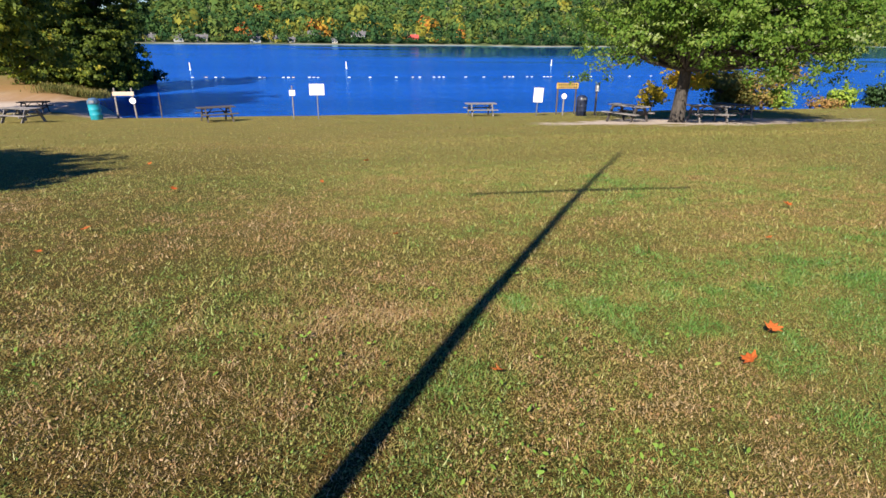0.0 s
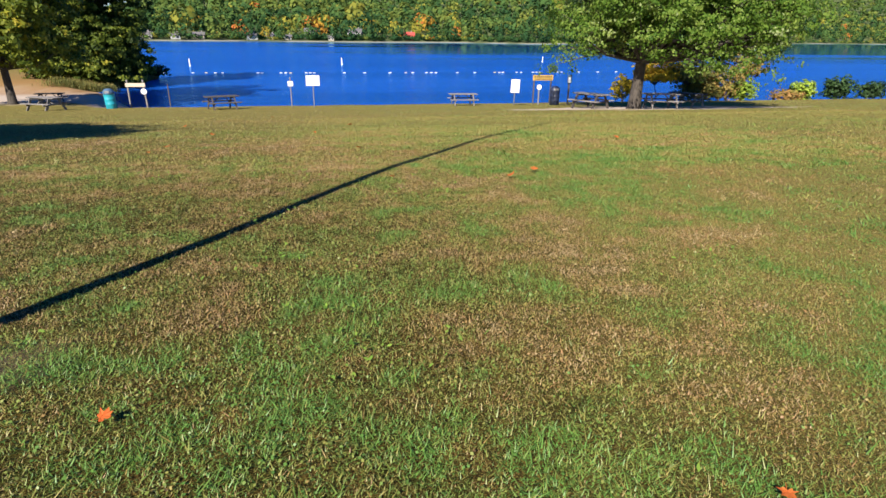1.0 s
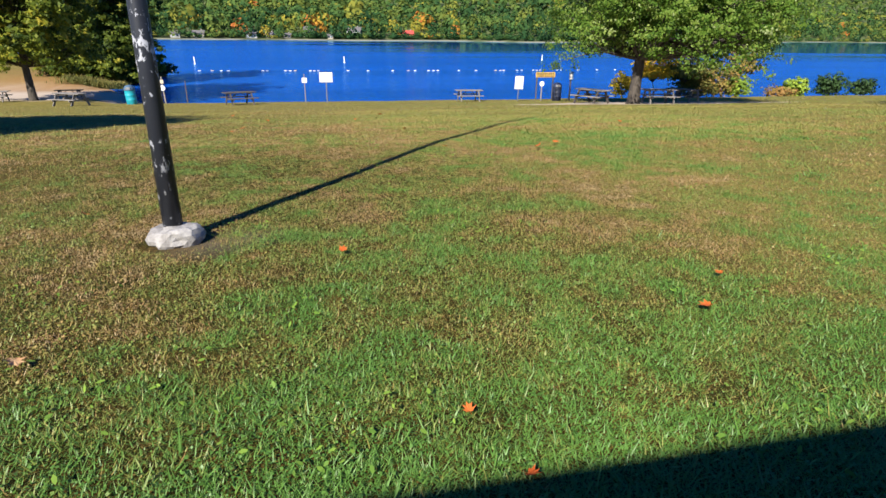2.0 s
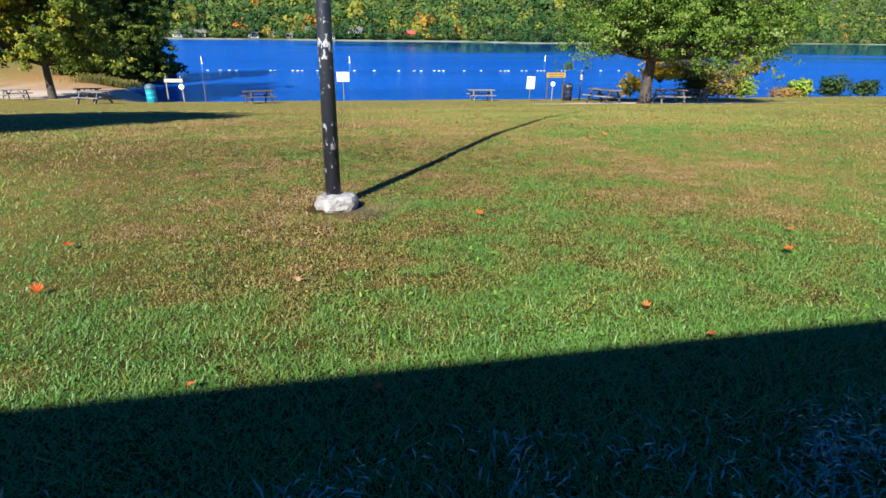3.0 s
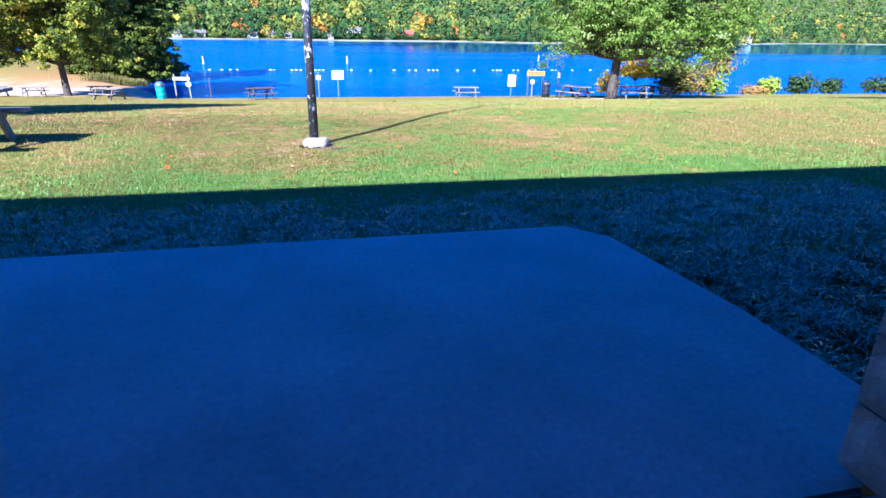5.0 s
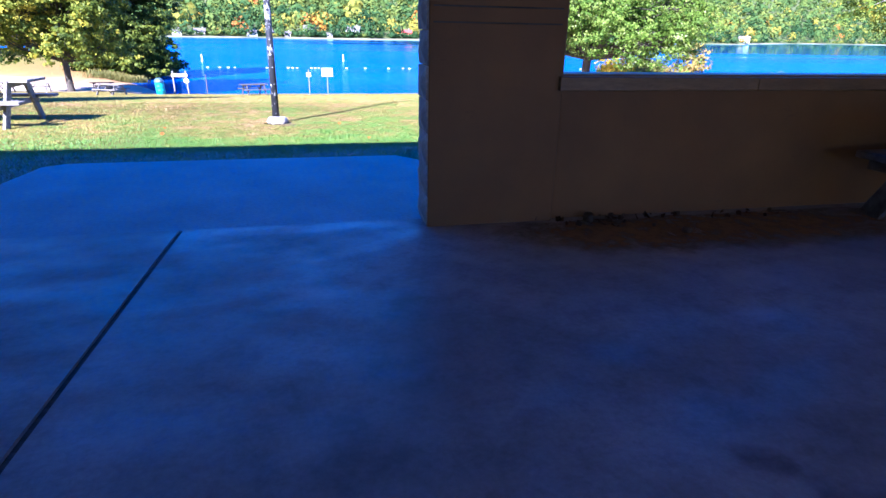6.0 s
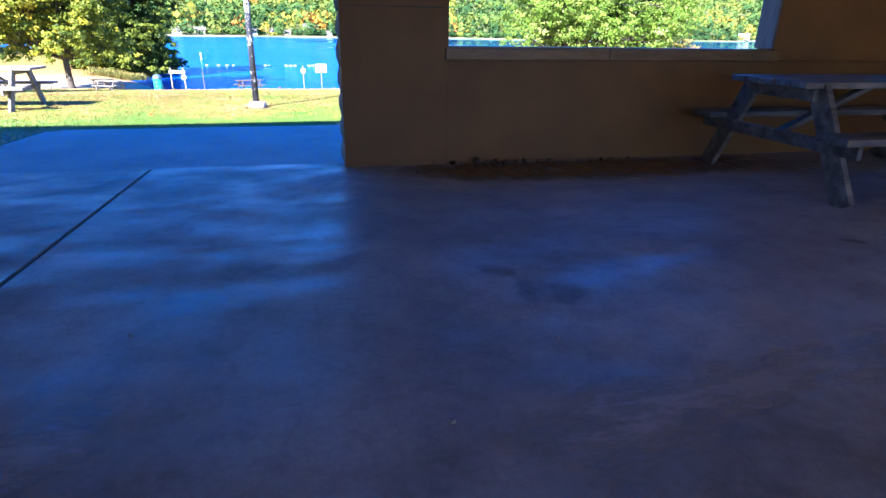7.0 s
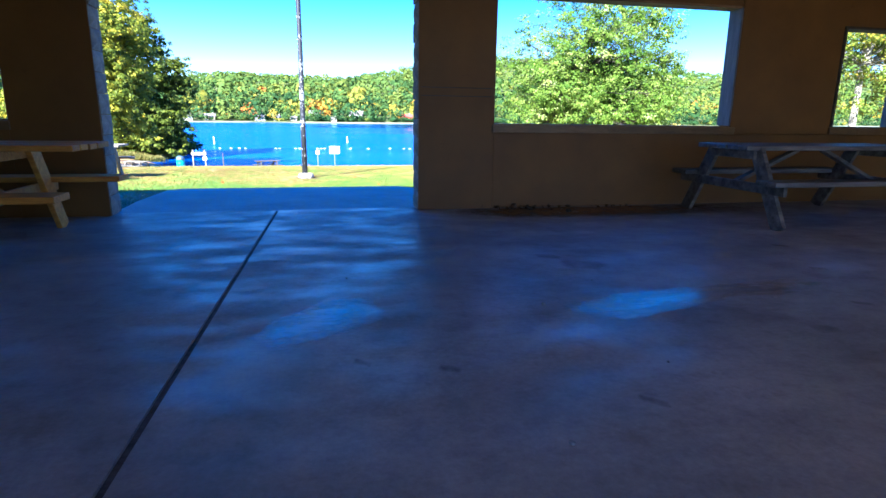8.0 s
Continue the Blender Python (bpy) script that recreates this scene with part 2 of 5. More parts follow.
LEAF_LIGHT = leafy("light_turning_leaves", [(0.0, (0.08, 0.15, 0.025)), (0.45, (0.20, 0.26, 0.04)), (0.8, (0.42, 0.34, 0.04)), (1.0, (0.5, 0.24, 0.03))], 0.4)
LEAF_YELLOW = leafy("yellow_shrub_leaves", [(0.0, (0.42, 0.32, 0.03)), (0.5, (0.72, 0.52, 0.03)), (1.0, (0.68, 0.38, 0.03))], 0.5)
LEAF_RUST = leafy("rusty_shrub_leaves", [(0.0, (0.13, 0.15, 0.035)), (0.5, (0.25, 0.20, 0.05)), (1.0, (0.34, 0.19, 0.06))], 0.3)
LEAF_BRIGHT = leafy("bright_shrub_leaves", [(0.0, (0.12, 0.22, 0.03)), (1.0, (0.36, 0.46, 0.06))], 0.35)
LEAF_DARK = leafy("dark_shrub_leaves", [(0.0, (0.02, 0.04, 0.014)), (1.0, (0.05, 0.10, 0.03))], 0.2)
REED = leafy("reeds", [(0.0, (0.07, 0.10, 0.025)), (0.6, (0.19, 0.17, 0.05)), (1.0, (0.33, 0.23, 0.09))], 0.2)
FOREST = leafy("autumn_forest_leaves", [(0.0, (0.022, 0.058, 0.02)), (0.3, (0.06, 0.112, 0.028)), (0.55, (0.14, 0.168, 0.032)), (0.75, (0.25, 0.22, 0.03)), (0.92, (0.37, 0.20, 0.027)), (1.0, (0.36, 0.11, 0.03))], 0.16, 0.8, 0.05)
FALLEN = leafy("fallen_leaf", [(0.0, (0.42, 0.085, 0.018)), (0.6, (0.50, 0.16, 0.035)), (1.0, (0.50, 0.33, 0.18))], 0.15, 0.6)


def b_hill(n, l, b):
    t = noise_node(n, l, 0.05, 5, 0.6)
    c = ramp(n, l, t.outputs["Fac"], [(0.3, (0.05, 0.08, 0.02)), (0.7, (0.10, 0.12, 0.03))])
    at = n.new("ShaderNodeAttribute")
    at.attribute_name = "sand"
    c = mix(n, l, c, (0.34, 0.31, 0.26), at.outputs["Fac"])
    l.new(c, b.inputs["Base Color"])
    b.inputs["Roughness"].default_value = 0.95


HILL = mat("far_shore_ground", b_hill)


def b_water(n, l, b):
    """Lake: deep blue body under a tinted gloss, wind ripples, calm water by the far shore."""
    w1 = noise_node(n, l, 1.3, 4, 0.6, (0.35, 1.0, 1.0))
    w2 = noise_node(n, l, 0.014, 4, 0.6, (0.16, 1.0, 1.0))
    w3 = noise_node(n, l, 0.09, 4, 0.6, (0.10, 1.0, 1.0))
    geo = n.new("ShaderNodeNewGeometry")
    xyz = n.new("ShaderNodeSeparateXYZ")
    l.new(geo.outputs["Position"], xyz.inputs[0])
    far = n.new("ShaderNodeMapRange")
    far.inputs["From Min"].default_value, far.inputs["From Max"].default_value = 120.0, 260.0
    l.new(xyz.outputs["Y"], far.inputs["Value"])
    lee = n.new("ShaderNodeMapRange")
    lee.inputs["From Min"].default_value, lee.inputs["From Max"].default_value = -30.0, 80.0
    l.new(xyz.outputs["X"], lee.inputs["Value"])
    both = n.new("ShaderNodeMath")
    both.operation = "MULTIPLY"
    l.new(far.outputs[0], both.inputs[0])
    l.new(lee.outputs[0], both.inputs[1])
    s_ = n.new("ShaderNodeMath")
    s_.operation = "MULTIPLY_ADD"
    l.new(both.outputs[0], s_.inputs[0])
    s_.inputs[1].default_value = -0.3
    l.new(w2.outputs["Fac"], s_.inputs[2])
    wind = ramp(n, l, s_.outputs[0], [(0.34, (0.015, 0.015, 0.015)), (0.43, (0.8, 0.8, 0.8)), (0.62, (1, 1, 1))])
    k = n.new("ShaderNodeMath")
    k.operation = "MULTIPLY"
    l.new(w1.outputs["Fac"], k.inputs[0])
    l.new(wind, k.inputs[1])
    body = ramp(n, l, w3.outputs["Fac"], [(0.35, (0.006, 0.07, 0.37)), (0.65, (0.01, 0.098, 0.51))])
    l.new(body, b.inputs["Base Color"])
    b.inputs["Roughness"].default_value = 0.6
    b.inputs["Specular IOR Level"].default_value = 0.0
    bump(n, l, b, k.outputs[0], 1.0, 0.45)
    gl = n.new("ShaderNodeBsdfGlossy")
    gl.inputs["Color"].default_value = (0.42, 0.76, 1.0, 1)
    l.new(ramp(n, l, wind, [(0.0, (0.03, 0.03, 0.03)), (0.8, (0.14, 0.14, 0.14))]), gl.inputs["Roughness"])
    fr_ = n.new("ShaderNodeFresnel")
    fr_.inputs["IOR"].default_value = 2.0
    for node in (gl, fr_):
        l.new(b.inputs["Normal"].links[0].from_socket, node.inputs["Normal"])
    ms = n.new("ShaderNodeMixShader")
    l.new(fr_.outputs[0], ms.inputs[0])
    l.new(b.outputs[0], ms.inputs[1])
    l.new(gl.outputs[0], ms.inputs[2])
    l.new(ms.outputs[0], n["Material Output"].inputs["Surface"])


WATER = mat("lake_water", b_water)

# ---------------------------------------------------------------- builders
ID = Matrix.Identity(4)


def finish(name, bm, material, smooth=False):
    me = bpy.data.meshes.new(name)
    bm.normal_update()
    bm.to_mesh(me)
    bm.free()
    me.materials.append(material)
    if smooth:
        me.polygons.foreach_set("use_smooth", [True] * len(me.polygons))
    return me


def part(name, bm, material, parent, label="", smooth=False):
    ob = new(name, finish(name, bm, material, smooth))
    ob.parent = parent
    return tagged(ob, label)


def piece(name, me, parent, m):
    ob = new(name, me)
    ob.parent = parent
    ob.matrix_local = m
    return ob


def thing(name, x, y, z, label, category, group="", turn=0.0, lean=0.0):
    ob = new(name)
    ob.matrix_world = pose(x, y, z, 0, lean, turn)
    return tagged(ob, label, category, group)


def box(bm, cx, cy, cz, sx, sy, sz, m=ID, bevel=0.0):
    """A box by centre and size, turned by m, with its edges eased."""
    r = bmesh.ops.create_cube(bm, size=1.0, matrix=m @ Matrix.Translation((cx, cy, cz)) @ Matrix.Diagonal((sx, sy, sz, 1)))
    if bevel:
        edges = list({e for v in r["verts"] for e in v.link_edges})
        bmesh.ops.bevel(bm, geom=edges, offset=bevel, segments=1, affect="EDGES")
    return bm


def boxed(*args, **kw):
    return box(bmesh.new(), *args, **kw)


def bar(bm, a, b, w, h, bevel=0.004):
    """A timber from a to b, w wide sideways and h high."""
    a, b = Vector(a), Vector(b)
    d = b - a
    m = Matrix.Translation((a + b) / 2) @ d.to_track_quat("X", "Z").to_matrix().to_4x4()
    return box(bm, 0, 0, 0, d.length, w, h, m, bevel)


def tube(bm, pts, radii, seg=8, caps=True):
    """A round limb through pts with its radius at each."""
    rings = []
    for i, p in enumerate(pts):
        p = Vector(p)
        d = Vector(pts[min(i + 1, len(pts) - 1)]) - Vector(pts[max(i - 1, 0)])
        d.normalize()
        ux = Vector((0, 1, 0)) if abs(d.x) > 0.8 else Vector((1, 0, 0))
        ux = (ux - d * ux.dot(d)).normalized()
        uy = d.cross(ux)
        rings.append([bm.verts.new(p + ux * (math.cos(a) * radii[i]) + uy * (math.sin(a) * radii[i])) for a in (math.tau * k / seg for k in range(seg))])
    for r0, r1 in zip(rings, rings[1:]):
        for k in range(seg):
            bm.faces.new((r0[k], r0[(k + 1) % seg], r1[(k + 1) % seg], r1[k]))
    if caps:
        bm.faces.new(rings[0][::-1])
        bm.faces.new(rings[-1])
    return bm


def fast_mesh(name, verts, faces, material, tone=None, extra=()):
    """A mesh from arrays: verts n x 3, faces m x k; tone and extra values for each vertex."""
    me = bpy.data.meshes.new(name)
    m, k = faces.shape
    me.vertices.add(len(verts))
    me.vertices.foreach_set("co", np.ascontiguousarray(verts, dtype=np.float32).ravel())
    me.loops.add(m * k)
    me.loops.foreach_set("vertex_index", np.ascontiguousarray(faces, dtype=np.int32).ravel())
    me.polygons.add(m)
    me.polygons.foreach_set("loop_start", np.arange(0, m * k, k, dtype=np.int32))
    me.update(calc_edges=True)
    for key, vals in (("tone", tone), *extra):
        if vals is not None:
            at = me.attributes.new(key, "FLOAT", "POINT")
            at.data.foreach_set("value", np.ascontiguousarray(vals, dtype=np.float32))
    me.materials.append(material)
    return me


rng = np.random.default_rng(7)


def value_noise(x, y, scale, seed):
    """Smooth noise from 0 to 1 over the plan."""
    u, v = np.asarray(x) / scale, np.asarray(y) / scale
    i, j = np.floor(u), np.floor(v)
    f, g = u - i, v - j
    f, g = f * f * (3 - 2 * f), g * g * (3 - 2 * g)

    def h(a, b):
        s = np.sin(a * 127.1 + b * 311.7 + seed * 74.7) * 43758.5453
        return s - np.floor(s)
    return (h(i, j) * (1 - f) + h(i + 1, j) * f) * (1 - g) + (h(i, j + 1) * (1 - f) + h(i + 1, j + 1) * f) * g


# ---------------------------------------------------------------- ground, lake, far shore
LAKE = -4.8
GY = np.array([-60, 0, 2, 3.4, 5, 6.7, 11.4, 13.8, 20, 26, 32.5, 40.5, 46])
GZ = np.array([-0.1, -0.1, -0.14, -0.26, -0.35, -0.40, -0.52, -0.68, -1.28, -1.9, -2.55, -3.25, -3.72])


def step(v, a, b):
    k = np.clip((v - a) / (b - a), 0, 1)
    return k * k * (3 - 2 * k)


def height(x, y):
    x, y = np.asarray(x, float), np.asarray(y, float)
    near = np.interp(y, GY, GZ)
    right = np.where(y > 46, np.interp(y, [46, 47.2, 49, 54], [-3.72, -4.05, -5.0, -6.5]), near)
    shore = 51.5 + np.maximum(-12 - x, 0) * 2.05
    prof = np.interp(y, [46, 52, 60, 68, 80, 200], [-3.72, -4.1, -4.5, -4.7, -4.75, -4.75])
    left = np.where(y > 46, np.minimum(prof, LAKE + 0.07 * (shore - y)), near)
    wob = 3 * value_noise(x, y, 9, 3) - 1.5
    d = -19.4 - x + wob + np.maximum(y - 88, 0) * -0.6
    bank = np.where(d < 5, -5.2 + 0.22 * d, -4.1 + 0.055 * (d - 5))
    left = np.where((y > 60), np.maximum(left, np.minimum(bank, -4.75 + 0.14 * np.maximum(y - 66, 0))), left)
    k = step(-x, 9.5, 13)
    z = right * (1 - k) + np.maximum(left, -7) * k
    return z + 0.05 * (value_noise(x, y, 2.3, 1) - 0.5) * step(y, 3, 6) * step(-z, -9, 5)


def axis(parts):
    return np.unique(np.concatenate([np.arange(a, b, s) for a, b, s in parts]))


gx = axis([(-400, -60, 20), (-60, -26, 1.6), (-26, 28, 0.5), (28, 70, 1.6), (70, 500, 20)])
gy = axis([(-400, -14, 20), (-14, 2, 1.0), (2, 20, 0.4), (20, 60, 0.5), (60, 130, 1.6), (130, 160, 5)])
X, Y = np.meshgrid(gx, gy)
Z = height(X, Y)
inside = (X > -10.9) & (X < 7.9) & (Y > -9.9) & (Y < 0.2)
Z = np.where(inside, -0.3, Z)
ni, nj = X.shape
idx = np.arange(ni * nj).reshape(ni, nj)
faces = np.stack([idx[:-1, :-1], idx[:-1, 1:], idx[1:, 1:], idx[1:, :-1]], -1).reshape(-1, 4)
wobble = value_noise(X, Y, 1.7, 5) * 0.6 + value_noise(X, Y, 0.5, 6) * 0.4
beach = step(-X, 11.5, 14) * step(Y + 4 * wobble, 53, 57) * step(-Y - 3 * wobble, -73, -68)
under = 1.12 - np.hypot((X - 17.6) / 8.2, (Y - 32.3) / 3.4)
sandy = np.maximum(beach, step(under + (wobble - 0.5) * 0.9, 0.15, 0.4))
worn = 1 - np.hypot((X + 1.15) / 0.32, (Y - 7.05) / 0.25)
sandy = np.maximum(sandy, 0.6 * step(worn + (wobble - 0.5) * 0.4, 0.1, 0.5))
dry = step(-X, 14, 20) * step(Y, 62, 68) * step(X + 6 * wobble, -34, -24) * (0.6 + 0.4 * wobble)
thatch = np.maximum(np.maximum(step(Y, 9.5, 15), step(X, 0.6, 4.5)), step(-X, 1.8, 4.5)) * step(Y, 3.0, 5.5) * (1 - 0.65 * step(-X, -2.5, 2.5) * step(-Y, -26, -14) * step(Y, 8, 10))
ground = new("ground", fast_mesh("ground", np.stack([X, Y, Z], -1).reshape(-1, 3), faces, GROUND, None, (("sand", sandy.ravel()), ("dry", dry.ravel()), ("thatch", thatch.ravel()))))
tagged(ground, "patchy green and brown mown lawn sloping down to a lake", "lawn", kind="structure")
ground.data.polygons.foreach_set("use_smooth", [True] * len(ground.data.polygons))

lake = new("water", finish("water", boxed(200, 480, LAKE - 0.05, 3000, 900, 0.1), WATER))
tagged(lake, "blue rippled lake water reflecting the clear sky", "lake", kind="structure")

# far shore: distance of the waterline and height angle of the ridge, by bearing in degrees from +y towards +x
S_AZ = np.array([-60, -25, -14, -5, 4, 13, 20, 38, 43, 50, 75])
S_D = np.array([420, 425, 430, 442, 440, 480, 455, 640, 980, 1130, 1200])
R_AZ = np.array([-60, -25, -18, -16.5, -14.6, -13, -11, -7.7, -2.8, 2.3, 6.6, 9.1, 17.3, 25, 33, 38, 45, 75])
R_EL = np.array([0.010, 0.014, 0.022, 0.027, 0.035, 0.042, 0.055, 0.064, 0.062, 0.060, 0.070, 0.077, 0.097, 0.085, 0.067, 0.064, 0.062, 0.060])


DEEP = 720.0  # from the far waterline back to the ridge


def far_height(az, s):
    """Ground of the far side: az in degrees, s metres behind the waterline."""
    d0 = np.interp(az, S_AZ, S_D)
    top = (np.interp(az, R_AZ, R_EL) + 0.004) * (d0 + DEEP) * (0.93 + 0.14 * value_noise(az * 10, s * 0.3, 60, 9)) - 10 + 1
    k = np.clip((s - 20) / (DEEP - 20), 0, 1.6)
    prof = np.where(s < 20, LAKE + 0.09 * s, np.where(k < 1, LAKE + 1.8 + (top - LAKE) * k ** 1.1, top - (k - 1) * 90))
    return prof


fa, fs = np.linspace(-60, 75, 271), np.concatenate([np.array([-20, -4, 0, 4, 9, 16, 24]), np.linspace(35, 1000, 40)])
A, S = np.meshgrid(fa, fs)
D = np.interp(A, S_AZ, S_D) + S
FZ = far_height(A, S)
FX, FY = D * np.sin(np.radians(A)), D * np.cos(np.radians(A))
ni, nj = A.shape
idx = np.arange(ni * nj).reshape(ni, nj)
faces = np.stack([idx[:-1, :-1], idx[:-1, 1:], idx[1:, 1:], idx[1:, :-1]], -1).reshape(-1, 4)
shore_sand = step(-S, -8, -2) * (0.1 + 0.75 * step(value_noise(A * 10, S * 0.2, 14, 4), 0.3, 0.6))
hill = new("hillside", fast_mesh("hillside", np.stack([FX, FY, FZ], -1).reshape(-1, 3), faces, HILL, None, (("sand", shore_sand.ravel()),)))
tagged(hill, "far lake shore with a pale beach rising to a wooded ridge", "hillside", kind="structure")


def tufts(centres, sizes, tones, spread, flat=0.75, facing=None, spin=0.3):
    """Two-triangle leaf tufts, each turned at random: arrays of verts, faces, tone."""
    n = len(centres)
    q = rng.normal(size=(n, 3)) * (1, 1, 1.2) if facing is None else facing + rng.normal(0, spin, (n, 3))
    q /= np.linalg.norm(q, axis=1)[:, None]
    r = np.cross(q, rng.normal(size=(n, 3)))
    r /= np.linalg.norm(r, axis=1)[:, None]
    w = np.cross(q, r)
    s = sizes[:, None]
    v = np.stack([centres - r * s, centres - w * s * flat + q * s * 0.25, centres + r * s, centres + w * s * flat + q * s * 0.25 * rng.uniform(-1, 1, (n, 1))], 1)
    f = np.arange(n * 4).reshape(n, 4)
    return v.reshape(-1, 3), f, np.repeat(np.clip(tones + rng.normal(0, spread, n), 0, 1), 4)


def forest():
    """Crowns of the far woods, thick on the slope, thinner on the beach."""
    azs, ss = [], []
    rows = np.concatenate([np.arange(7, 130, 13.0), np.arange(132, DEEP + 24, 17.0)])
    fine_az = np.linspace(-31, 54, 500)
    for s in rows:
        along = np.cumsum((np.interp(fine_az, S_AZ, S_D) + s) * math.radians(85 / 499))
        a = np.interp(np.arange(along[0], along[-1], 11.0), along, fine_az)
        azs.append(a + rng.normal(0, 0.35, len(a)))
        ss.append(s + rng.normal(0, 5.0, len(a)))
    a, s = np.concatenate(azs), np.maximum(np.concatenate(ss), 5)
    keep = rng.uniform(size=len(a)) < np.where(s < 26, 0.68, 0.97)
    a, s = a[keep], s[keep]
    d = np.interp(a, S_AZ, S_D) + s
    base = np.stack([d * np.sin(np.radians(a)), d * np.cos(np.radians(a)), far_height(a, s)], 1)
    nb = 110
    by = rng.uniform(97, 158, nb)
    bx = -30 - 0.6 * (by - 88) - rng.uniform(0, 45, nb)
    base = np.concatenate([base, np.stack([bx, by, height(bx, by)], 1)])
    a, s = np.concatenate([a, np.zeros(nb)]), np.concatenate([s, np.full(nb, 20.0)])
    h = rng.uniform(9, 16, len(a)) * np.where(s < 26, 0.8, 1) * np.clip(1.05 - 0.0004 * s, 0.75, 1) * (1 + 0.35 * (rng.uniform(size=len(a)) < 0.08))
    rad = h * rng.uniform(0.36, 0.52, len(a))
    ub = rng.uniform(-31, 54, 900)  # bushes under the first trees
    us = rng.uniform(9, 24, 900)
    ud = np.interp(ub, S_AZ, S_D) + us
    base = np.concatenate([base, np.stack([ud * np.sin(np.radians(ub)), ud * np.cos(np.radians(ub)), far_height(ub, us)], 1)])
    a, s = np.concatenate([a, ub]), np.concatenate([s, us])
    h, rad = np.concatenate([h, rng.uniform(2.0, 5.0, 900)]), np.concatenate([rad, rng.uniform(1.6, 3.4, 900)])
    tone = np.clip(0.30 + (0.6 * (value_noise(base[:, 0], base[:, 1], 55, 2) - 0.5) + rng.normal(0, 0.29, len(a))) * np.clip(1.12 - 0.0024 * s, 0.3, 1) - 0.14 * (s < 22) + 0.04 * np.clip(s / 250, 0, 1), 0.02, 0.97)
    out = []
    for k, pick in ((60, s < 130), (28, s >= 130)):
        n = int(pick.sum())
        u = rng.normal(size=(n, k, 3))
        u[..., 2] = np.where(s[pick][:, None] >= 130, np.abs(u[..., 2]) - 0.15, u[..., 2])
        u /= np.linalg.norm(u, axis=2)[..., None]
        u *= rng.uniform(0.72, 1.06, (n, k, 1))
        r_, h_ = rad[pick][:, None], h[pick][:, None]
        c = base[pick][:, None] + np.stack([u[..., 0] * r_, u[..., 1] * r_, h_ * (0.56 + 0.42 * u[..., 2])], -1)
        sz = (r_ * rng.uniform(0.13, 0.28, (n, k)) * (1.05 if k > 40 else 1.45)).ravel()
        out.append(tufts(c.reshape(-1, 3), sz, np.repeat(tone[pick], k), 0.045, 0.8, u.reshape(-1, 3) * (1, 1, 0.8) + (0, 0, 0.1), 0.22))
    return np.concatenate([o[0] for o in out]), np.concatenate([out[0][1], out[1][1] + len(out[0][0])]), np.concatenate([o[2] for o in out])


fv, ff, ft = forest()
woods = new("forest", fast_mesh("forest", fv, ff, FOREST, ft))
tagged(woods, "autumn woods in green, yellow and orange on the far ridge", "forest", kind="stuff")

# ---------------------------------------------------------------- shelter
floor = new("floor")
floor.matrix_world = ID
tagged(floor, "blotched grey concrete slab with a saw-cut joint", "floor", kind="structure")


def prism(bm, plan, z0, z1):
    lo = [bm.verts.new((x, y, z0)) for x, y in plan]
    hi = [bm.verts.new((x, y, z1)) for x, y in plan]
    n = len(plan)
    for k in range(n):
        bm.faces.new((lo[k], lo[(k + 1) % n], hi[(k + 1) % n], hi[k]))
    bm.faces.new(hi)
    bm.faces.new(lo[::-1])
    bmesh.ops.recalc_face_normals(bm, faces=bm.faces)
    return bm


XL, XR, YB = -10.2, 7.2, -9.6
slab = part("slab", prism(bmesh.new(), [(XL, YB), (-1.843, YB), (-1.492, 0.165), (XL, 0.165)], -0.25, 0.0), CONCRETE, floor)
part("slab", prism(bmesh.new(), [(-1.815, YB), (XR, YB), (XR, 0.165), (-1.464, 0.165)], -0.25, 0.0), CONCRETE, floor)
part("joint_filler", prism(bmesh.new(), [(-1.843, YB), (-1.815, YB), (-1.464, 0.165), (-1.492, 0.165)], -0.25, -0.012), WOOD_DARK, floor, "black joint filler")
apron_plan = [(-3.12, 0.2), (0.42, 0.2), (0.42, 1.15), (0.31, 2.12), (0.12, 2.35), (-2.85, 2.33), (-3.02, 2.2), (-3.12, 1.2)]
bm = prism(bmesh.new(), apron_plan, -0.3, -0.02)
bmesh.ops.bevel(bm, geom=[e for e in bm.edges if all(v.co.z > -0.1 for v in e.verts)], offset=0.012, segments=2, affect="EDGES")
apron = new("pavement", finish("pavement", bm, APRON))
tagged(apron, "pale concrete entrance pad with clipped corners in the lawn", "pavement", kind="structure")

T = 0.21
OPEN_N = [(-9.3, -8.25, 0.90, 2.15), (-6.7, -3.80, 0.90, 2.2), (-3.03, 0.0, -0.3, 2.5), (0.795, 3.745, 0.91, 2.25), (5.15, 6.18, 0.92, 2.1)]


def wall_mesh(openings, a0, a1, z1, thick, low=0.0):
    """Wall along x from a0 to a1, inner face at y = 0, with openings cut right through."""
    bm = bmesh.new()
    xs = sorted({a0, a1, *[v for o in openings for v in o[:2]]})
    if low:
        box(bm, (low + a1) / 2, (0.045 + thick) / 2, 0.29, a1 - low - 0.001, thick - 0.045, 1.08)
    for l_, r_ in zip(xs, xs[1:]):
        o = next((o for o in openings if o[0] <= l_ + 1e-6 and r_ <= o[1] + 1e-6), None)
        spans = [(-0.25, z1)] if o is None else [(-0.25, o[2]), (o[3], z1)]
        for lo, hi in spans:
            if low and l_ >= low - 0.01 and lo < 0.83:
                lo = 0.83
            if hi - lo > 0.05:
                inset = 0.0 if o is None else 0.018
                box(bm, (l_ + r_) / 2, (inset + thick) / 2, (lo + hi) / 2, r_ - l_ - 0.001, thick - inset, hi - lo, bevel=0.006)
    return bm


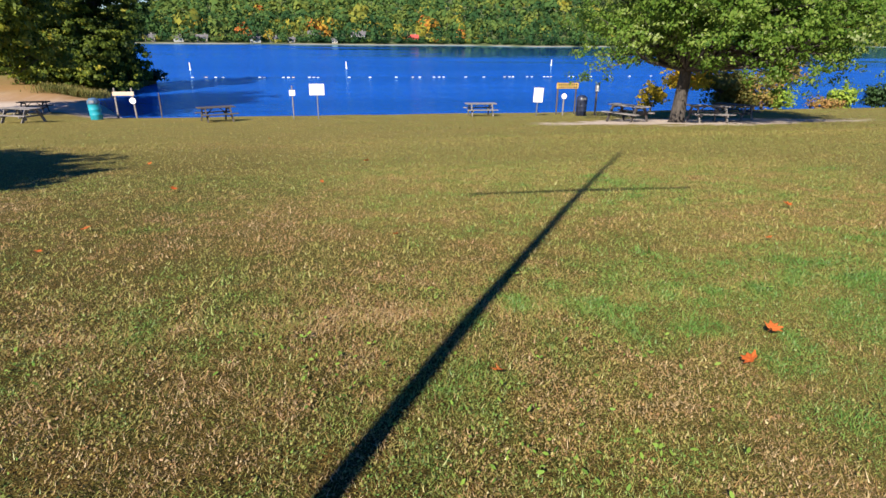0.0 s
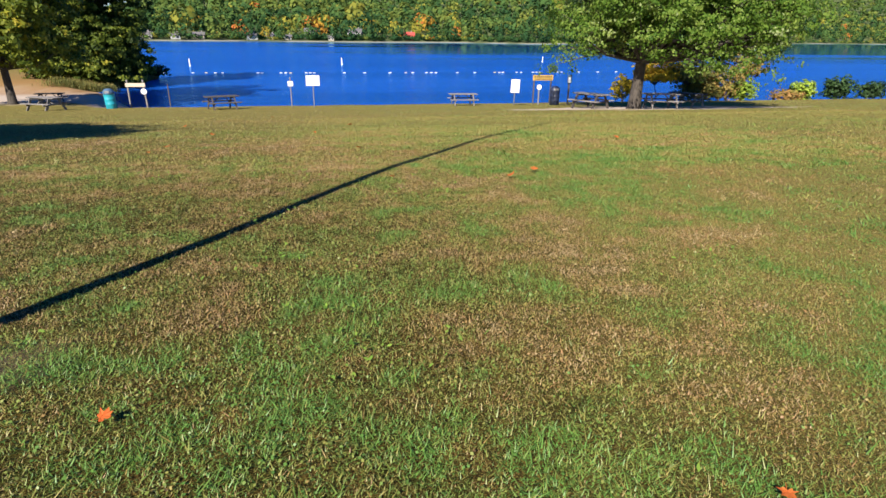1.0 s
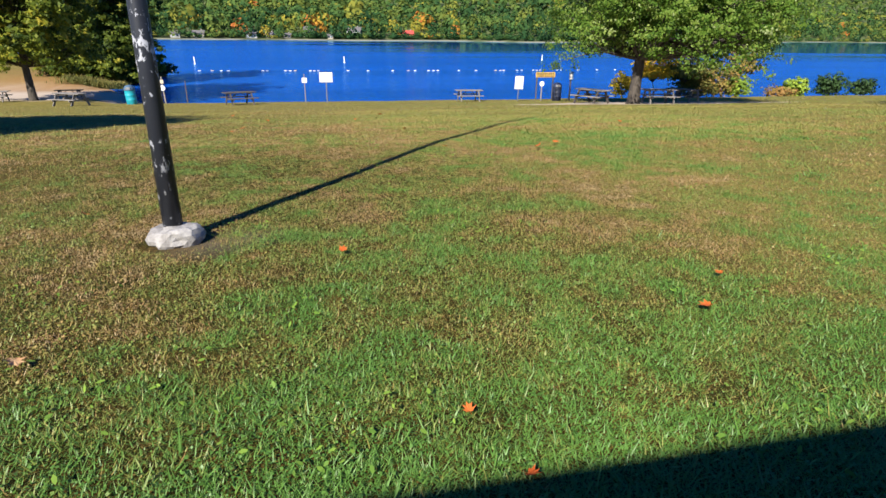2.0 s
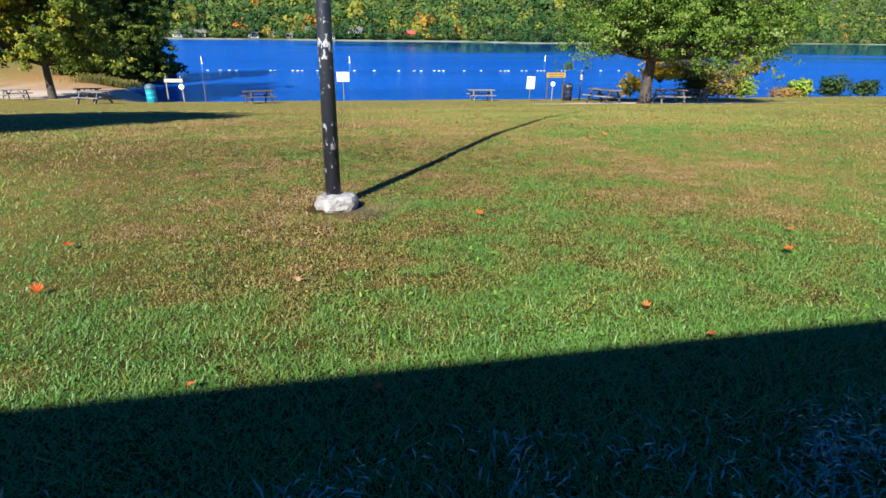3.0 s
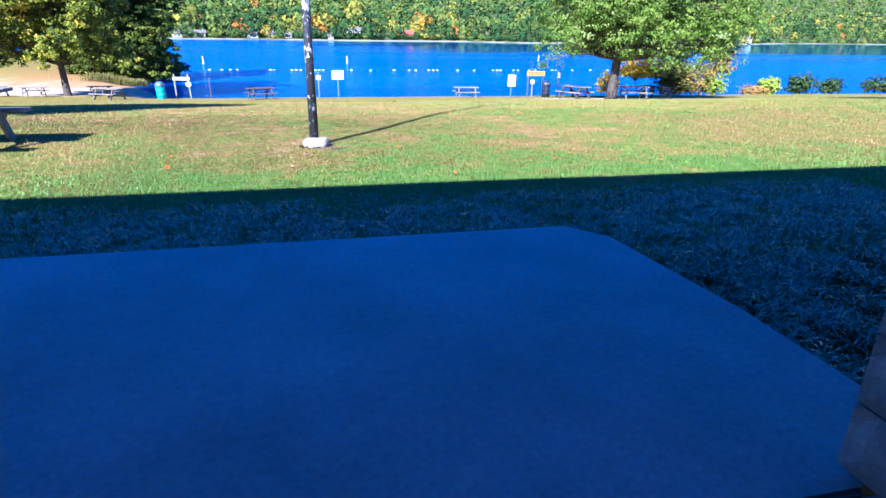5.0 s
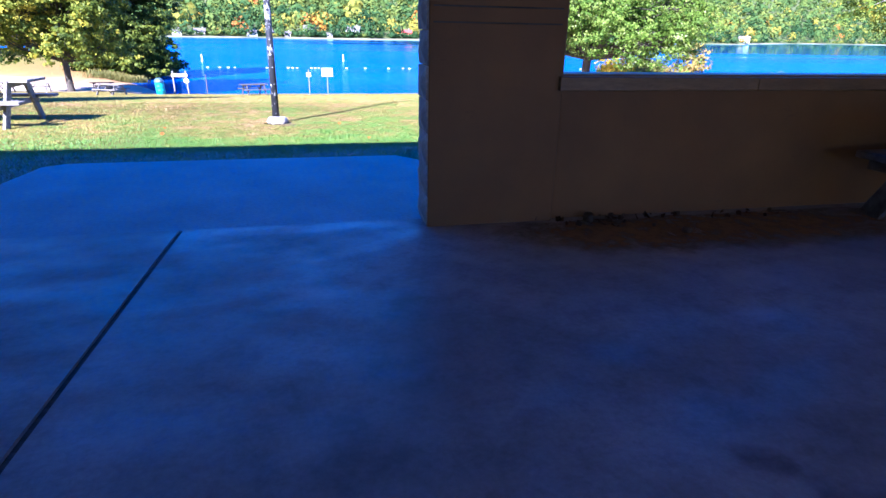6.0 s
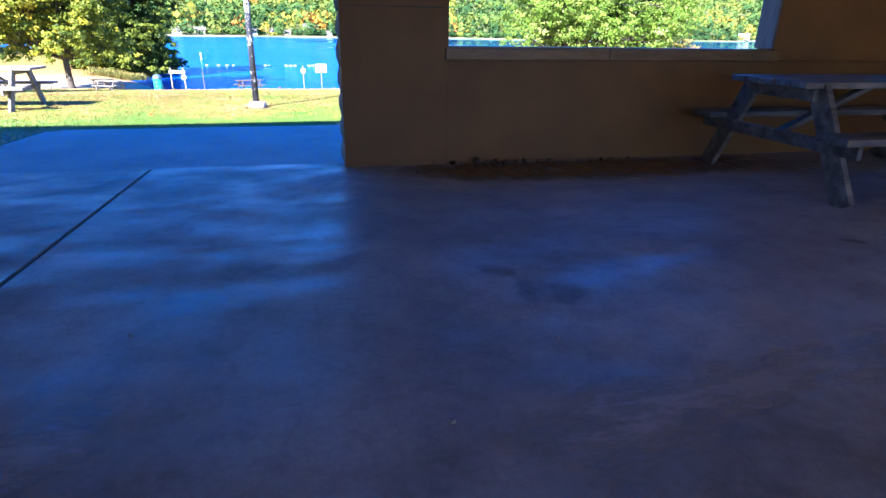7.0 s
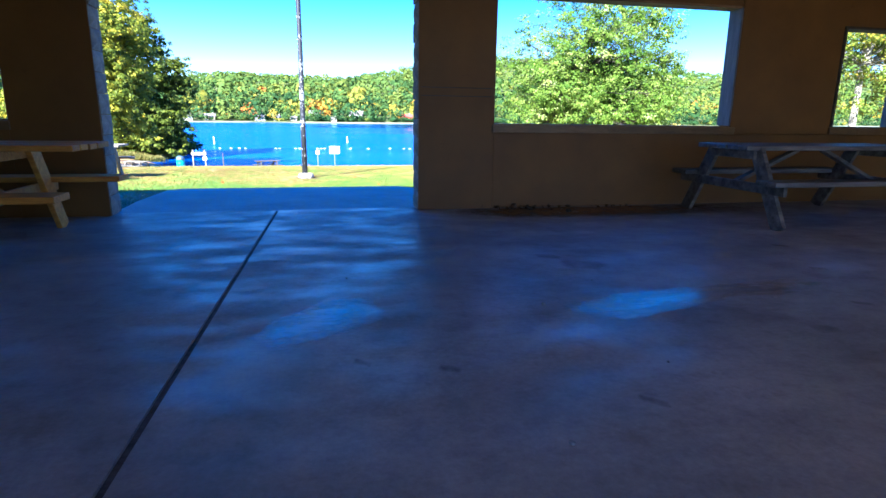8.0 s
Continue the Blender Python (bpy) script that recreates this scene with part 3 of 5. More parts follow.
CEIL = 2.72
w_n = new("wall_north", finish("wall_north", wall_mesh([(a + (0.035 if k == 3 else 0), b, c, d) if k != 2 else (a, b, c, d) for k, (a, b, c, d) in enumerate(OPEN_N)], XL, XR, CEIL, T, 0.83), WALL))
tagged(w_n, "brown painted shelter wall with a doorway and unglazed openings", "wall", kind="structure")
# unseen rear wall; position and doorway set to bounce sunlight into the room
w_s = new("wall_south", finish("wall_south", wall_mesh([(-1.8, 7.05, -0.3, 2.6)], XL, XR, CEIL, T), WALL))
w_s.matrix_world = pose(0, YB - T, 0)
tagged(w_s, "unseen brown shelter wall, wide doorway added to let sun in", "wall", kind="structure")
w_w = new("wall_west", finish("wall_west", wall_mesh([], YB, 0, CEIL, T), WALL))
w_w.matrix_world = pose(XL, 0, 0, 0, 0, 90)
w_e = new("wall_east", finish("wall_east", wall_mesh([], YB, 0, CEIL, T), WALL))
w_e.matrix_world = pose(XR + T, 0, 0, 0, 0, 90)
for w in (w_w, w_e):
    tagged(w, "brown painted end wall of the shelter", "wall", kind="structure")
# unseen ceiling, added as a warm reflector over floor and walls
ceiling = new("ceiling", finish("ceiling", boxed((XL + XR) / 2, -4.6, CEIL + 0.03, XR - XL + 1.6, 10.8, 0.05), CEIL_BOUNCE))
tagged(ceiling, "unseen shelter ceiling, tan to bounce warm light down", "ceiling", kind="structure")
roof_bm = prism(bmesh.new(), [(-10.05, 2.70), (0.86, 2.70), (0.86, 2.84), (-4.6, 4.35), (-10.05, 2.84)], XL - 0.9, XR + 0.9)
roof = new("roof", finish("roof", roof_bm, SHINGLE))
roof.matrix_world = Matrix(((0, 0, 1, 0), (1, 0, 0, 0), (0, 1, 0, 0.06), (0, 0, 0, 1)))
tagged(roof, "dark shingled low gable roof over the shelter", "roof", kind="structure")
for x0, x1, zz in ((0.80, 3.79, 0.91), (-6.72, -3.78, 0.90), (5.13, 6.2, 0.92), (-9.3, -8.25, 0.90)):
    s = thing("window_sill_trim", (x0 + x1) / 2, 0, zz, "brown painted board under the open window", "trim")
    s["kind"] = "structure"
    half = (x1 - x0) / 2
    xm = -0.12
    part("sill_board", boxed((xm - half) / 2, -0.004, -0.042, half + xm - 0.002, 0.05, 0.082, bevel=0.004), WOOD_TRIM, s)
    part("sill_board", boxed((xm + half) / 2, -0.004, -0.042, half - xm - 0.002, 0.05, 0.082, bevel=0.004), WOOD_TRIM, s)
    part("sill_cap", boxed(0, 0.12, 0.004, 2 * half - 0.05, 0.2, 0.018, bevel=0.004), WOOD_TRIM, s, "worn painted sill")
fr = thing("window_frame_trim", 3.745, 0, 0.92, "pale painted jamb boards round the open window", "trim")
fr["kind"] = "structure"
part("jamb_board", boxed(-0.012, 0.11, 0.665, 0.024, 0.215, 1.31, bevel=0.003), JAMB, fr)
part("head_board", boxed(-1.475, 0.11, 1.32, 2.9, 0.215, 0.024, bevel=0.003), WOOD_BROWN, fr)
fr2 = thing("window_frame_trim", 5.15, 0, 0.93, "dark jamb boards round the open window", "trim")
fr2["kind"] = "structure"
part("jamb_board", boxed(0.015, 0.09, 0.58, 0.03, 0.22, 1.16, bevel=0.003), WOOD_DARK, fr2)
part("head_board", boxed(0.51, 0.09, 1.155, 1.0, 0.22, 0.03, bevel=0.003), WOOD_DARK, fr2)
part("jamb_board", boxed(1.015, 0.11, 0.58, 0.03, 0.215, 1.16, bevel=0.003), JAMB, fr2)

# rough blocks that face the doorway
block_meshes = []
for k in range(6):
    bm = bmesh.new()
    bmesh.ops.create_grid(bm, x_segments=4, y_segments=3, size=0.5)
    bmesh.ops.transform(bm, matrix=Matrix(((0, 0, 1, 0), (0.275, 0, 0, 0), (0, 0.186, 0, 0), (0, 0, 0, 1))), verts=bm.verts)
    for v in bm.verts:
        edge = abs(v.co.y) > 0.13 or abs(v.co.z) > 0.09
        v.co.x = 0.0 if edge else 0.010 + 0.012 * random.random()
    r = bmesh.ops.extrude_face_region(bm, geom=bm.faces[:])
    for v in [g_ for g_ in r["geom"] if isinstance(g_, bmesh.types.BMVert)]:
        v.co.x = -0.30
    bmesh.ops.recalc_face_normals(bm, faces=bm.faces)
    block_meshes.append(finish("block", bm, BLOCK))
for side in (0, 1):
    for k in range(13):
        z = 0.097 + 0.193 * k
        m = pose(-0.004 + random.uniform(-0.010, 0.004), 0.142, z, 0, 0, 180) if side == 0 else pose(-3.024 + random.uniform(-0.006, 0.010), 0.142, z)
        piece("block", block_meshes[random.randrange(6)], w_n, m)

# ---------------------------------------------------------------- picnic tables
def picnic_table(x, y, z, turn, top, frame_, label, length=1.83, width=0.72, lean=0.0, inset=0.30, outer=False):
    t = thing("picnic_table", x, y, z, label, "picnic table", "picnic tables", turn, lean)
    rnd = random.Random(int(x * 100 + y * 10))
    n = 5
    w = width / n
    for k in range(n):
        yy = -width / 2 + w * (k + 0.5)
        dx = rnd.uniform(-0.012, 0.012)
        part("top_plank", boxed(dx, yy, 0.735 + rnd.uniform(-0.002, 0.002), length + rnd.uniform(-0.01, 0.01), w - 0.007, 0.044, bevel=0.005), top, t)
    for s in (-1, 1):
        part("bench_plank", boxed(rnd.uniform(-0.01, 0.01), s * 0.645, 0.43, length, 0.25, 0.046, bevel=0.005), top, t)
        xe = s * (length / 2 - inset)
        for q in (-1, 1):
            part("leg", bar(bmesh.new(), (xe, q * 0.30, 0.715), (xe, q * 0.70, 0.0), 0.045, 0.145), frame_, t)
        xi = xe - s * 0.042 * (-1 if outer else 1)
        part("seat_beam", bar(bmesh.new(), (xi, -0.76, 0.365), (xi, 0.76, 0.365), 0.038, 0.088), frame_, t)
        part("top_beam", bar(bmesh.new(), (xi, -width / 2 + 0.03, 0.672), (xi, width / 2 - 0.03, 0.672), 0.038, 0.088), frame_, t)
        part("brace", bar(bmesh.new(), (xi - s * 0.04, 0, 0.36), (s * 0.16, 0, 0.70), 0.075, 0.036), frame_, t)
    return t


def gz(x, y):
    return float(height(x, y))


picnic_table(3.98, -0.95, 0, 0, WOOD_WORN, WOOD_WORN, "weathered wooden picnic table against the shelter wall", 2.12, inset=0.17, outer=True)
picnic_table(-3.92, -1.22, 0, 0, WOOD_WARMLIT, WOOD_WARMLIT, "wooden picnic table inside the shelter, warm light put into its orange", 2.44, inset=0.55)
picnic_table(-6.15, 7.75, -0.45, 0, WOOD_GREY, WOOD_GREY, "sun-bleached wooden picnic table on the lawn", 2.0)
for x, y, turn, m1, m2, lab in (
        (-4.78, 40.2, 24, WOOD_DARK, WOOD_DARK, "dark weathered picnic table on the lawn near the shore"),
        (9.72, 42.0, -3, WOOD_GREY, WOOD_GREY, "pale weathered picnic table at the lake edge"),
        (14.35, 33.2, -62, WOOD_GREY, WOOD_DARK, "grey weathered picnic table beside the tree"),
        (17.5, 31.8, -12, WOOD_GREY, WOOD_GREY, "grey weathered picnic table in front of the tree trunk"),
        (20.0, 33.3, -60, WOOD_DARK, WOOD_GREY, "dark weathered picnic table in the shade of the tree"),
        (-14.6, 42.3, -24, WOOD_GREY, WOOD_GREY, "grey picnic table on the grass beside the beach"),
        (-18.4, 52.7, 6, WOOD_DARK, WOOD_DARK, "black picnic table on the beach"),
        (-22.6, 51.0, 8, WOOD_GREY, WOOD_GREY, "grey picnic table beyond the shore tree"),
        (-25.6, 51.5, -12, WOOD_DARK, WOOD_GREY, "dark picnic table beyond the shore tree")):
    picnic_table(x, y, gz(x, y) - 0.01, turn, m1, m2, lab)

# ---------------------------------------------------------------- pole on a rock
pole = thing("flag_pole", -1.33, 7.3, -0.33, "tall black pole with flaking paint set in a rock", "pole")
zs = [0.0, 1.2, 2.5, 4, 6, 7.8, 9.1]
bm = tube(bmesh.new(), [(0.004 * math.sin(3 * z), 0, z) for z in zs], [0.062, 0.055, 0.051, 0.048, 0.042, 0.036, 0.03], 20)
part("shaft", bm, POLE, pole, smooth=True)
part("yardarm", tube(bmesh.new(), [(-1.4, 0.1, 5.85), (0, 0, 5.9), (1.4, -0.1, 5.85)], [0.028, 0.036, 0.028], 10), POLE, pole, smooth=True)
bm = bmesh.new()
bmesh.ops.create_uvsphere(bm, u_segments=10, v_segments=8, radius=0.05, matrix=Matrix.Translation((0, 0, 9.12)))
part("cap", bm, STEEL, pole, smooth=True)


def rock_mesh(bm, sx, sy, sz, seed, m=ID, sub=3):
    r = bmesh.ops.create_icosphere(bm, subdivisions=sub, radius=1.0)
    for v in r["verts"]:
        c = v.co.copy()
        k = 1 + 0.28 * noise.noise(c * 1.3 + Vector((seed, 0, 0))) + 0.12 * noise.noise(c * 3.7 + Vector((0, seed, 0))) + 0.05 * noise.noise(c * 9)
        c = Vector((c.x * sx, c.y * sy, max(-0.6, min(c.z, 0.62 + 0.1 * noise.noise(c * 2))) * sz)) * k
        v.co = m @ c
    return bm


base_rock = thing("base_rock", -1.31, 7.25, -0.36, "pale grey rock round the foot of the pole", "rock")
part("boulder", rock_mesh(bmesh.new(), 0.16, 0.14, 0.105, 4.2), ROCK, base_rock)

# ---------------------------------------------------------------- shore signs and bins
def post(bm, x, y, h, w=0.09, lean=0.0):
    return bar(bm, (x, y, 0), (x + lean, y, h), w, w, 0.008)


def disc(bm, x, y, z, r, t):
    bmesh.ops.create_cone(bm, cap_ends=True, segments=24, radius1=r, radius2=r, depth=t, matrix=Matrix.Translation((x, y, z)) @ Euler((radians(90), 0, 0)).to_matrix().to_4x4())
    return bm


def bars(n, w, h, y):
    """Rows of plain bars where a panel carries small print."""
    bm = bmesh.new()
    for k in range(n):
        ww = w * (0.9 if k % 3 else 0.6)
        box(bm, (ww - w) / 2 * 0.5, y, h / 2 - h * (k + 0.5) / n, ww, 0.004, h / n * 0.42)
    return bm


def lidded_drum(x, y, r, h, body, lid, label, lean=0.0):
    t = thing("trash_bin", x, y, gz(x, y) - 0.01, label, "trash bin", turn=0, lean=lean)
    prof = [(0.0, r * 0.94), (0.02, r), (h * 0.32, r), (h * 0.34, r * 1.03), (h * 0.36, r), (h * 0.64, r), (h * 0.66, r * 1.03), (h * 0.68, r), (h - 0.02, r), (h, r * 1.03)]
    part("drum", tube(bmesh.new(), [(0, 0, z) for z, _ in prof], [q for _, q in prof], 28), body, t, smooth=True)
    lp = [(h, r * 1.05), (h + 0.05, r * 1.05), (h + 0.2, r * 0.95), (h + 0.3, r * 0.6), (h + 0.33, r * 0.2)]
    part("lid", tube(bmesh.new(), [(0, 0, z) for z, _ in lp], [q for _, q in lp], 28), lid, t, "domed plastic lid", smooth=True)
    part("flap", boxed(0, -r * 0.98, h + 0.13, r * 0.9, 0.02, 0.13, bevel=0.005), STEEL, t, "metal push flap")
    return t


lidded_drum(-11.88, 44.5, 0.31, 0.88, TEAL, BLUE_LID, "teal painted drum bin with a dark blue domed lid", lean=-3)
lidded_drum(15.27, 40.2, 0.30, 0.86, NAVY, NAVY, "dark blue plastic litter bin on the lawn edge")

s = thing("beam_sign", -10.73, 46.0, gz(-10.7, 46), "beige board between two grey timber posts", "sign")
part("post", post(bmesh.new(), -0.5, 0, 1.72, 0.09, 0.0), WOOD_GREY, s)
part("post", post(bmesh.new(), 0.5, 0, 1.72, 0.09, -0.07), WOOD_GREY, s)
part("board", boxed(-0.02, -0.06, 1.4, 1.16, 0.04, 0.23, bevel=0.006), BEIGE, s)
p_ = part("round_plate", disc(bmesh.new(), 0.44, -0.1, 1.0, 0.18, 0.012), WHITE, s, "round white plate")
part("lettering", bars(2, 0.22, 0.12, -0.109), STEEL, p_).location = (0.44, 0, 1.0)
s = thing("bare_post", -8.85, 46.0, gz(-8.85, 46), "thin dark timber post in the lawn edge", "post")
part("post", post(bmesh.new(), 0, 0, 1.45, 0.06), WOOD_DARK, s)


def panel_sign(x, y, w, h, zc, label, rows, turn=0.0, height_=None, material=STEEL, lean=0.0):
    t = thing("panel_sign", x, y, gz(x, y), label, "sign", "shore signs", turn, lean)
    part("post", post(bmesh.new(), 0, 0.03, height_ or zc + h / 2 + 0.05, 0.06), material, t)
    p = part("panel", boxed(0, -0.015, zc, w, 0.025, h, bevel=0.006), WHITE, t, "white sign panel")
    if rows:
        q = part("lettering", bars(rows, w * 0.8, h * 0.8, -0.03), WHITE if rows > 20 else PALE_BAR, p)
        q.location = (0, 0, zc)
    return t


PALE_BAR = two_tone("faded_lettering", (0.55, 0.57, 0.6), (0.66, 0.67, 0.68), 5.0, 0.6, bump_d=0.0005)
panel_sign(0.32, 40.5, 0.78, 0.58, 1.55, "large white notice panel on a steel post", 7)
panel_sign(12.85, 41.0, 0.58, 0.82, 1.2, "tall white notice panel on a steel post", 9, lean=2)
panel_sign(-0.98, 41.0, 0.30, 0.29, 1.38, "small white sign on a weathered post", 3, height_=1.75, material=WOOD_GREY)
s = thing("round_sign", 14.62, 41.3, gz(14.6, 41.3), "round white sign on a thin timber post", "sign")
part("post", post(bmesh.new(), 0, 0.03, 1.25, 0.07), WOOD_GREY, s)
part("round_plate", disc(bmesh.new(), 0, -0.02, 1.12, 0.165, 0.014), WHITE, s, "round white plate")
s = thing("board_sign", 15.35, 42.6, gz(15.3, 42.6), "yellow board with dark lettering on two posts", "sign")
for k in (-0.6, 0.6):
    part("post", post(bmesh.new(), k, 0.04, 1.95, 0.08), WOOD_DARK, s)
p_ = part("board", boxed(0, -0.02, 1.72, 1.42, 0.04, 0.34, bevel=0.006), YELLOW_SIGN, s, "yellow painted board")
bm = bmesh.new()
for k in range(9):
    box(bm, -0.56 + 0.14 * k, -0.044, 1.785, 0.09, 0.006, 0.11)
    box(bm, -0.56 + 0.14 * k, -0.044, 1.635, 0.1 if k % 3 else 0.06, 0.006, 0.09)
part("lettering", bm, DARK_BAR, p_, "dark painted lettering")
s = thing("ring_post", 16.55, 41.0, gz(16.55, 41), "timber post with a blue and white rescue panel", "post")
part("post", post(bmesh.new(), 0, 0.03, 1.85, 0.09), WOOD_DARK, s)
part("panel", boxed(0, -0.03, 1.62, 0.3, 0.04, 0.52, bevel=0.01), BLUE_LID, s, "blue panel")
part("plate", boxed(-0.04, -0.056, 1.56, 0.18, 0.012, 0.34, bevel=0.003), WHITE, s, "white plate")

# ---------------------------------------------------------------- floats on the lake
float_bm = tube(bmesh.new(), [(-0.21, 0, 0), (-0.18, 0, 0), (-0.08, 0, 0), (0.08, 0, 0), (0.18, 0, 0), (0.21, 0, 0)], [0.02, 0.05, 0.06, 0.06, 0.05, 0.02], 12)
float_w = finish("float", float_bm, BUOY_W, True)
float_o = float_w.copy()
float_o.materials[0] = BUOY_O
line = thing("swim_line", 14, 97.9, LAKE + 0.05, "rope of white floats marking the swimming area", "buoy line")
part("rope", tube(bmesh.new(), [(-37, 0.3, -0.07), (-15, -0.2, -0.08), (12, 0.2, -0.07), (42, 2.0, -0.08)], [0.012] * 4, 6), ROPE, line)
xs = [-36.6, -34.8, -31.0, -29.2, -27.9, -26.9, -21.9, -21.3, -18.6, -17.9, -17.2, -14.9, -14.3, -13.7, -9.2, -6.1, -2.2, 0.3, 1.4, 3.6, 4.4, 5.1, 8.6, 11.5, 14.9, 15.7, 16.3, 18.7, 19.5, 21.6, 22.2, 22.8, 26.0, 26.7, 29.9, 33.5, 37.0, 41.0]
for k, x in enumerate(xs):
    yy = 0.3 - 0.5 * abs(x + 37) / 22 if x < -15 else (-0.2 + 0.4 * (x + 15) / 27 if x < 12 else 0.2 + 1.8 * (x - 12) / 30)
    piece("float", float_o if k % 7 == 3 else float_w, line, pose(x, yy, 0.03, 0, 0, random.uniform(-20, 20)))
for x, y in ((-21.0, 117.5), (5.6, 123.4), (52.2, 137.5)):
    t = thing("marker_buoy", x, y, LAKE - 0.2, "tall white marker buoy floating on the lake", "buoy", "marker buoys", lean=random.uniform(-3, 3))
    part("spar", tube(bmesh.new(), [(0, 0, 0), (0, 0, 0.4), (0, 0, 0.45), (0, 0, 1.45), (0, 0, 1.5)], [0.15, 0.15, 0.08, 0.08, 0.03], 16), BUOY_W, t, smooth=True)
    part("band", tube(bmesh.new(), [(0, 0, 1.25), (0, 0, 1.35)], [0.083, 0.083], 16), BUOY_O, t, "pale yellow band", smooth=True)

# ---------------------------------------------------------------- houses on the far shore
def house(az, s, w, d, h, wall, label, turn=0.0):
    dist = float(np.interp(az, S_AZ, S_D)) + s
    x, y = dist * math.sin(radians(az)), dist * math.cos(radians(az))
    t = thing("house", x, y, float(far_height(az, s)) - 0.3, label, "house", "lakeside houses", -az + turn)
    part("wall", boxed(0, 0, h / 2, w, d, h), wall, t)
    bm = bmesh.new()
    o = 0.5
    v = [bm.verts.new(p) for p in ((-w / 2 - o, -d / 2 - o, h), (w / 2 + o, -d / 2 - o, h), (w / 2 + o, d / 2 + o, h), (-w / 2 - o, d / 2 + o, h), (-w / 2 - o, 0, h + d * 0.36), (w / 2 + o, 0, h + d * 0.36))]
    for f in ((0, 1, 5, 4), (2, 3, 4, 5), (0, 4, 3), (1, 2, 5), (3, 2, 1, 0)):
        bm.faces.new([v[k] for k in f])
    roof_ = part("roof", bm, HOUSE_R if wall is HOUSE_R else ROOF_FAR, t)
    part("chimney", boxed(w * 0.25, 0.5, h + d * 0.36, 0.7, 0.7, 1.6), BLOCK, roof_)
    for k in range(max(2, int(w / 2.6))):
        xx = -w / 2 + w * (k + 0.5) / max(2, int(w / 2.6))
        for zz in ([1.5] if h < 4 else [1.5, 4.2]):
            win = part("window", boxed(xx, -d / 2 - 0.03, zz, 1.3, 0.08, 1.4), WHITE, t)
            part("pane", boxed(xx, -d / 2 - 0.08, zz, 1.05, 0.04, 1.15), PANE, win)
    return t


for az, s_, w_, d_, h_, m_, lab in (
        (-13.8, 14, 9, 6, 2.6, HOUSE_T, "weathered lakeside cottage among the trees"), (-11.5, 13, 6, 5, 2.4, HOUSE_W, "small white lakeside cottage under trees"),
        (-9.6, 15, 7, 6, 2.6, HOUSE_T, "tan lakeside cottage among the trees"), (-5.3, 12, 7, 5, 2.6, HOUSE_W, "white boathouse near the waterline"),
        (-3.7, 14, 6, 5, 2.4, HOUSE_T, "grey boathouse near the waterline"), (-2.2, 14, 5, 4, 2.2, HOUSE_T, "low tan shed near the waterline"),
        (-0.2, 26, 8, 7, 4.8, HOUSE_W, "two-storey white house among autumn trees"), (3.8, 22, 10, 8, 4.8, HOUSE_W, "large white two-storey lake house"),
        (8.7, 18, 8, 7, 3.6, HOUSE_R, "red lake house with a red roof"), (1.6, 11, 4, 4, 2.2, HOUSE_T, "small tan boathouse on the beach"),
        (38.5, 20, 10, 8, 3.4, HOUSE_W, "white house on the distant far shore")):
    house(az, s_, w_, d_, h_, m_, lab, random.uniform(-12, 12))

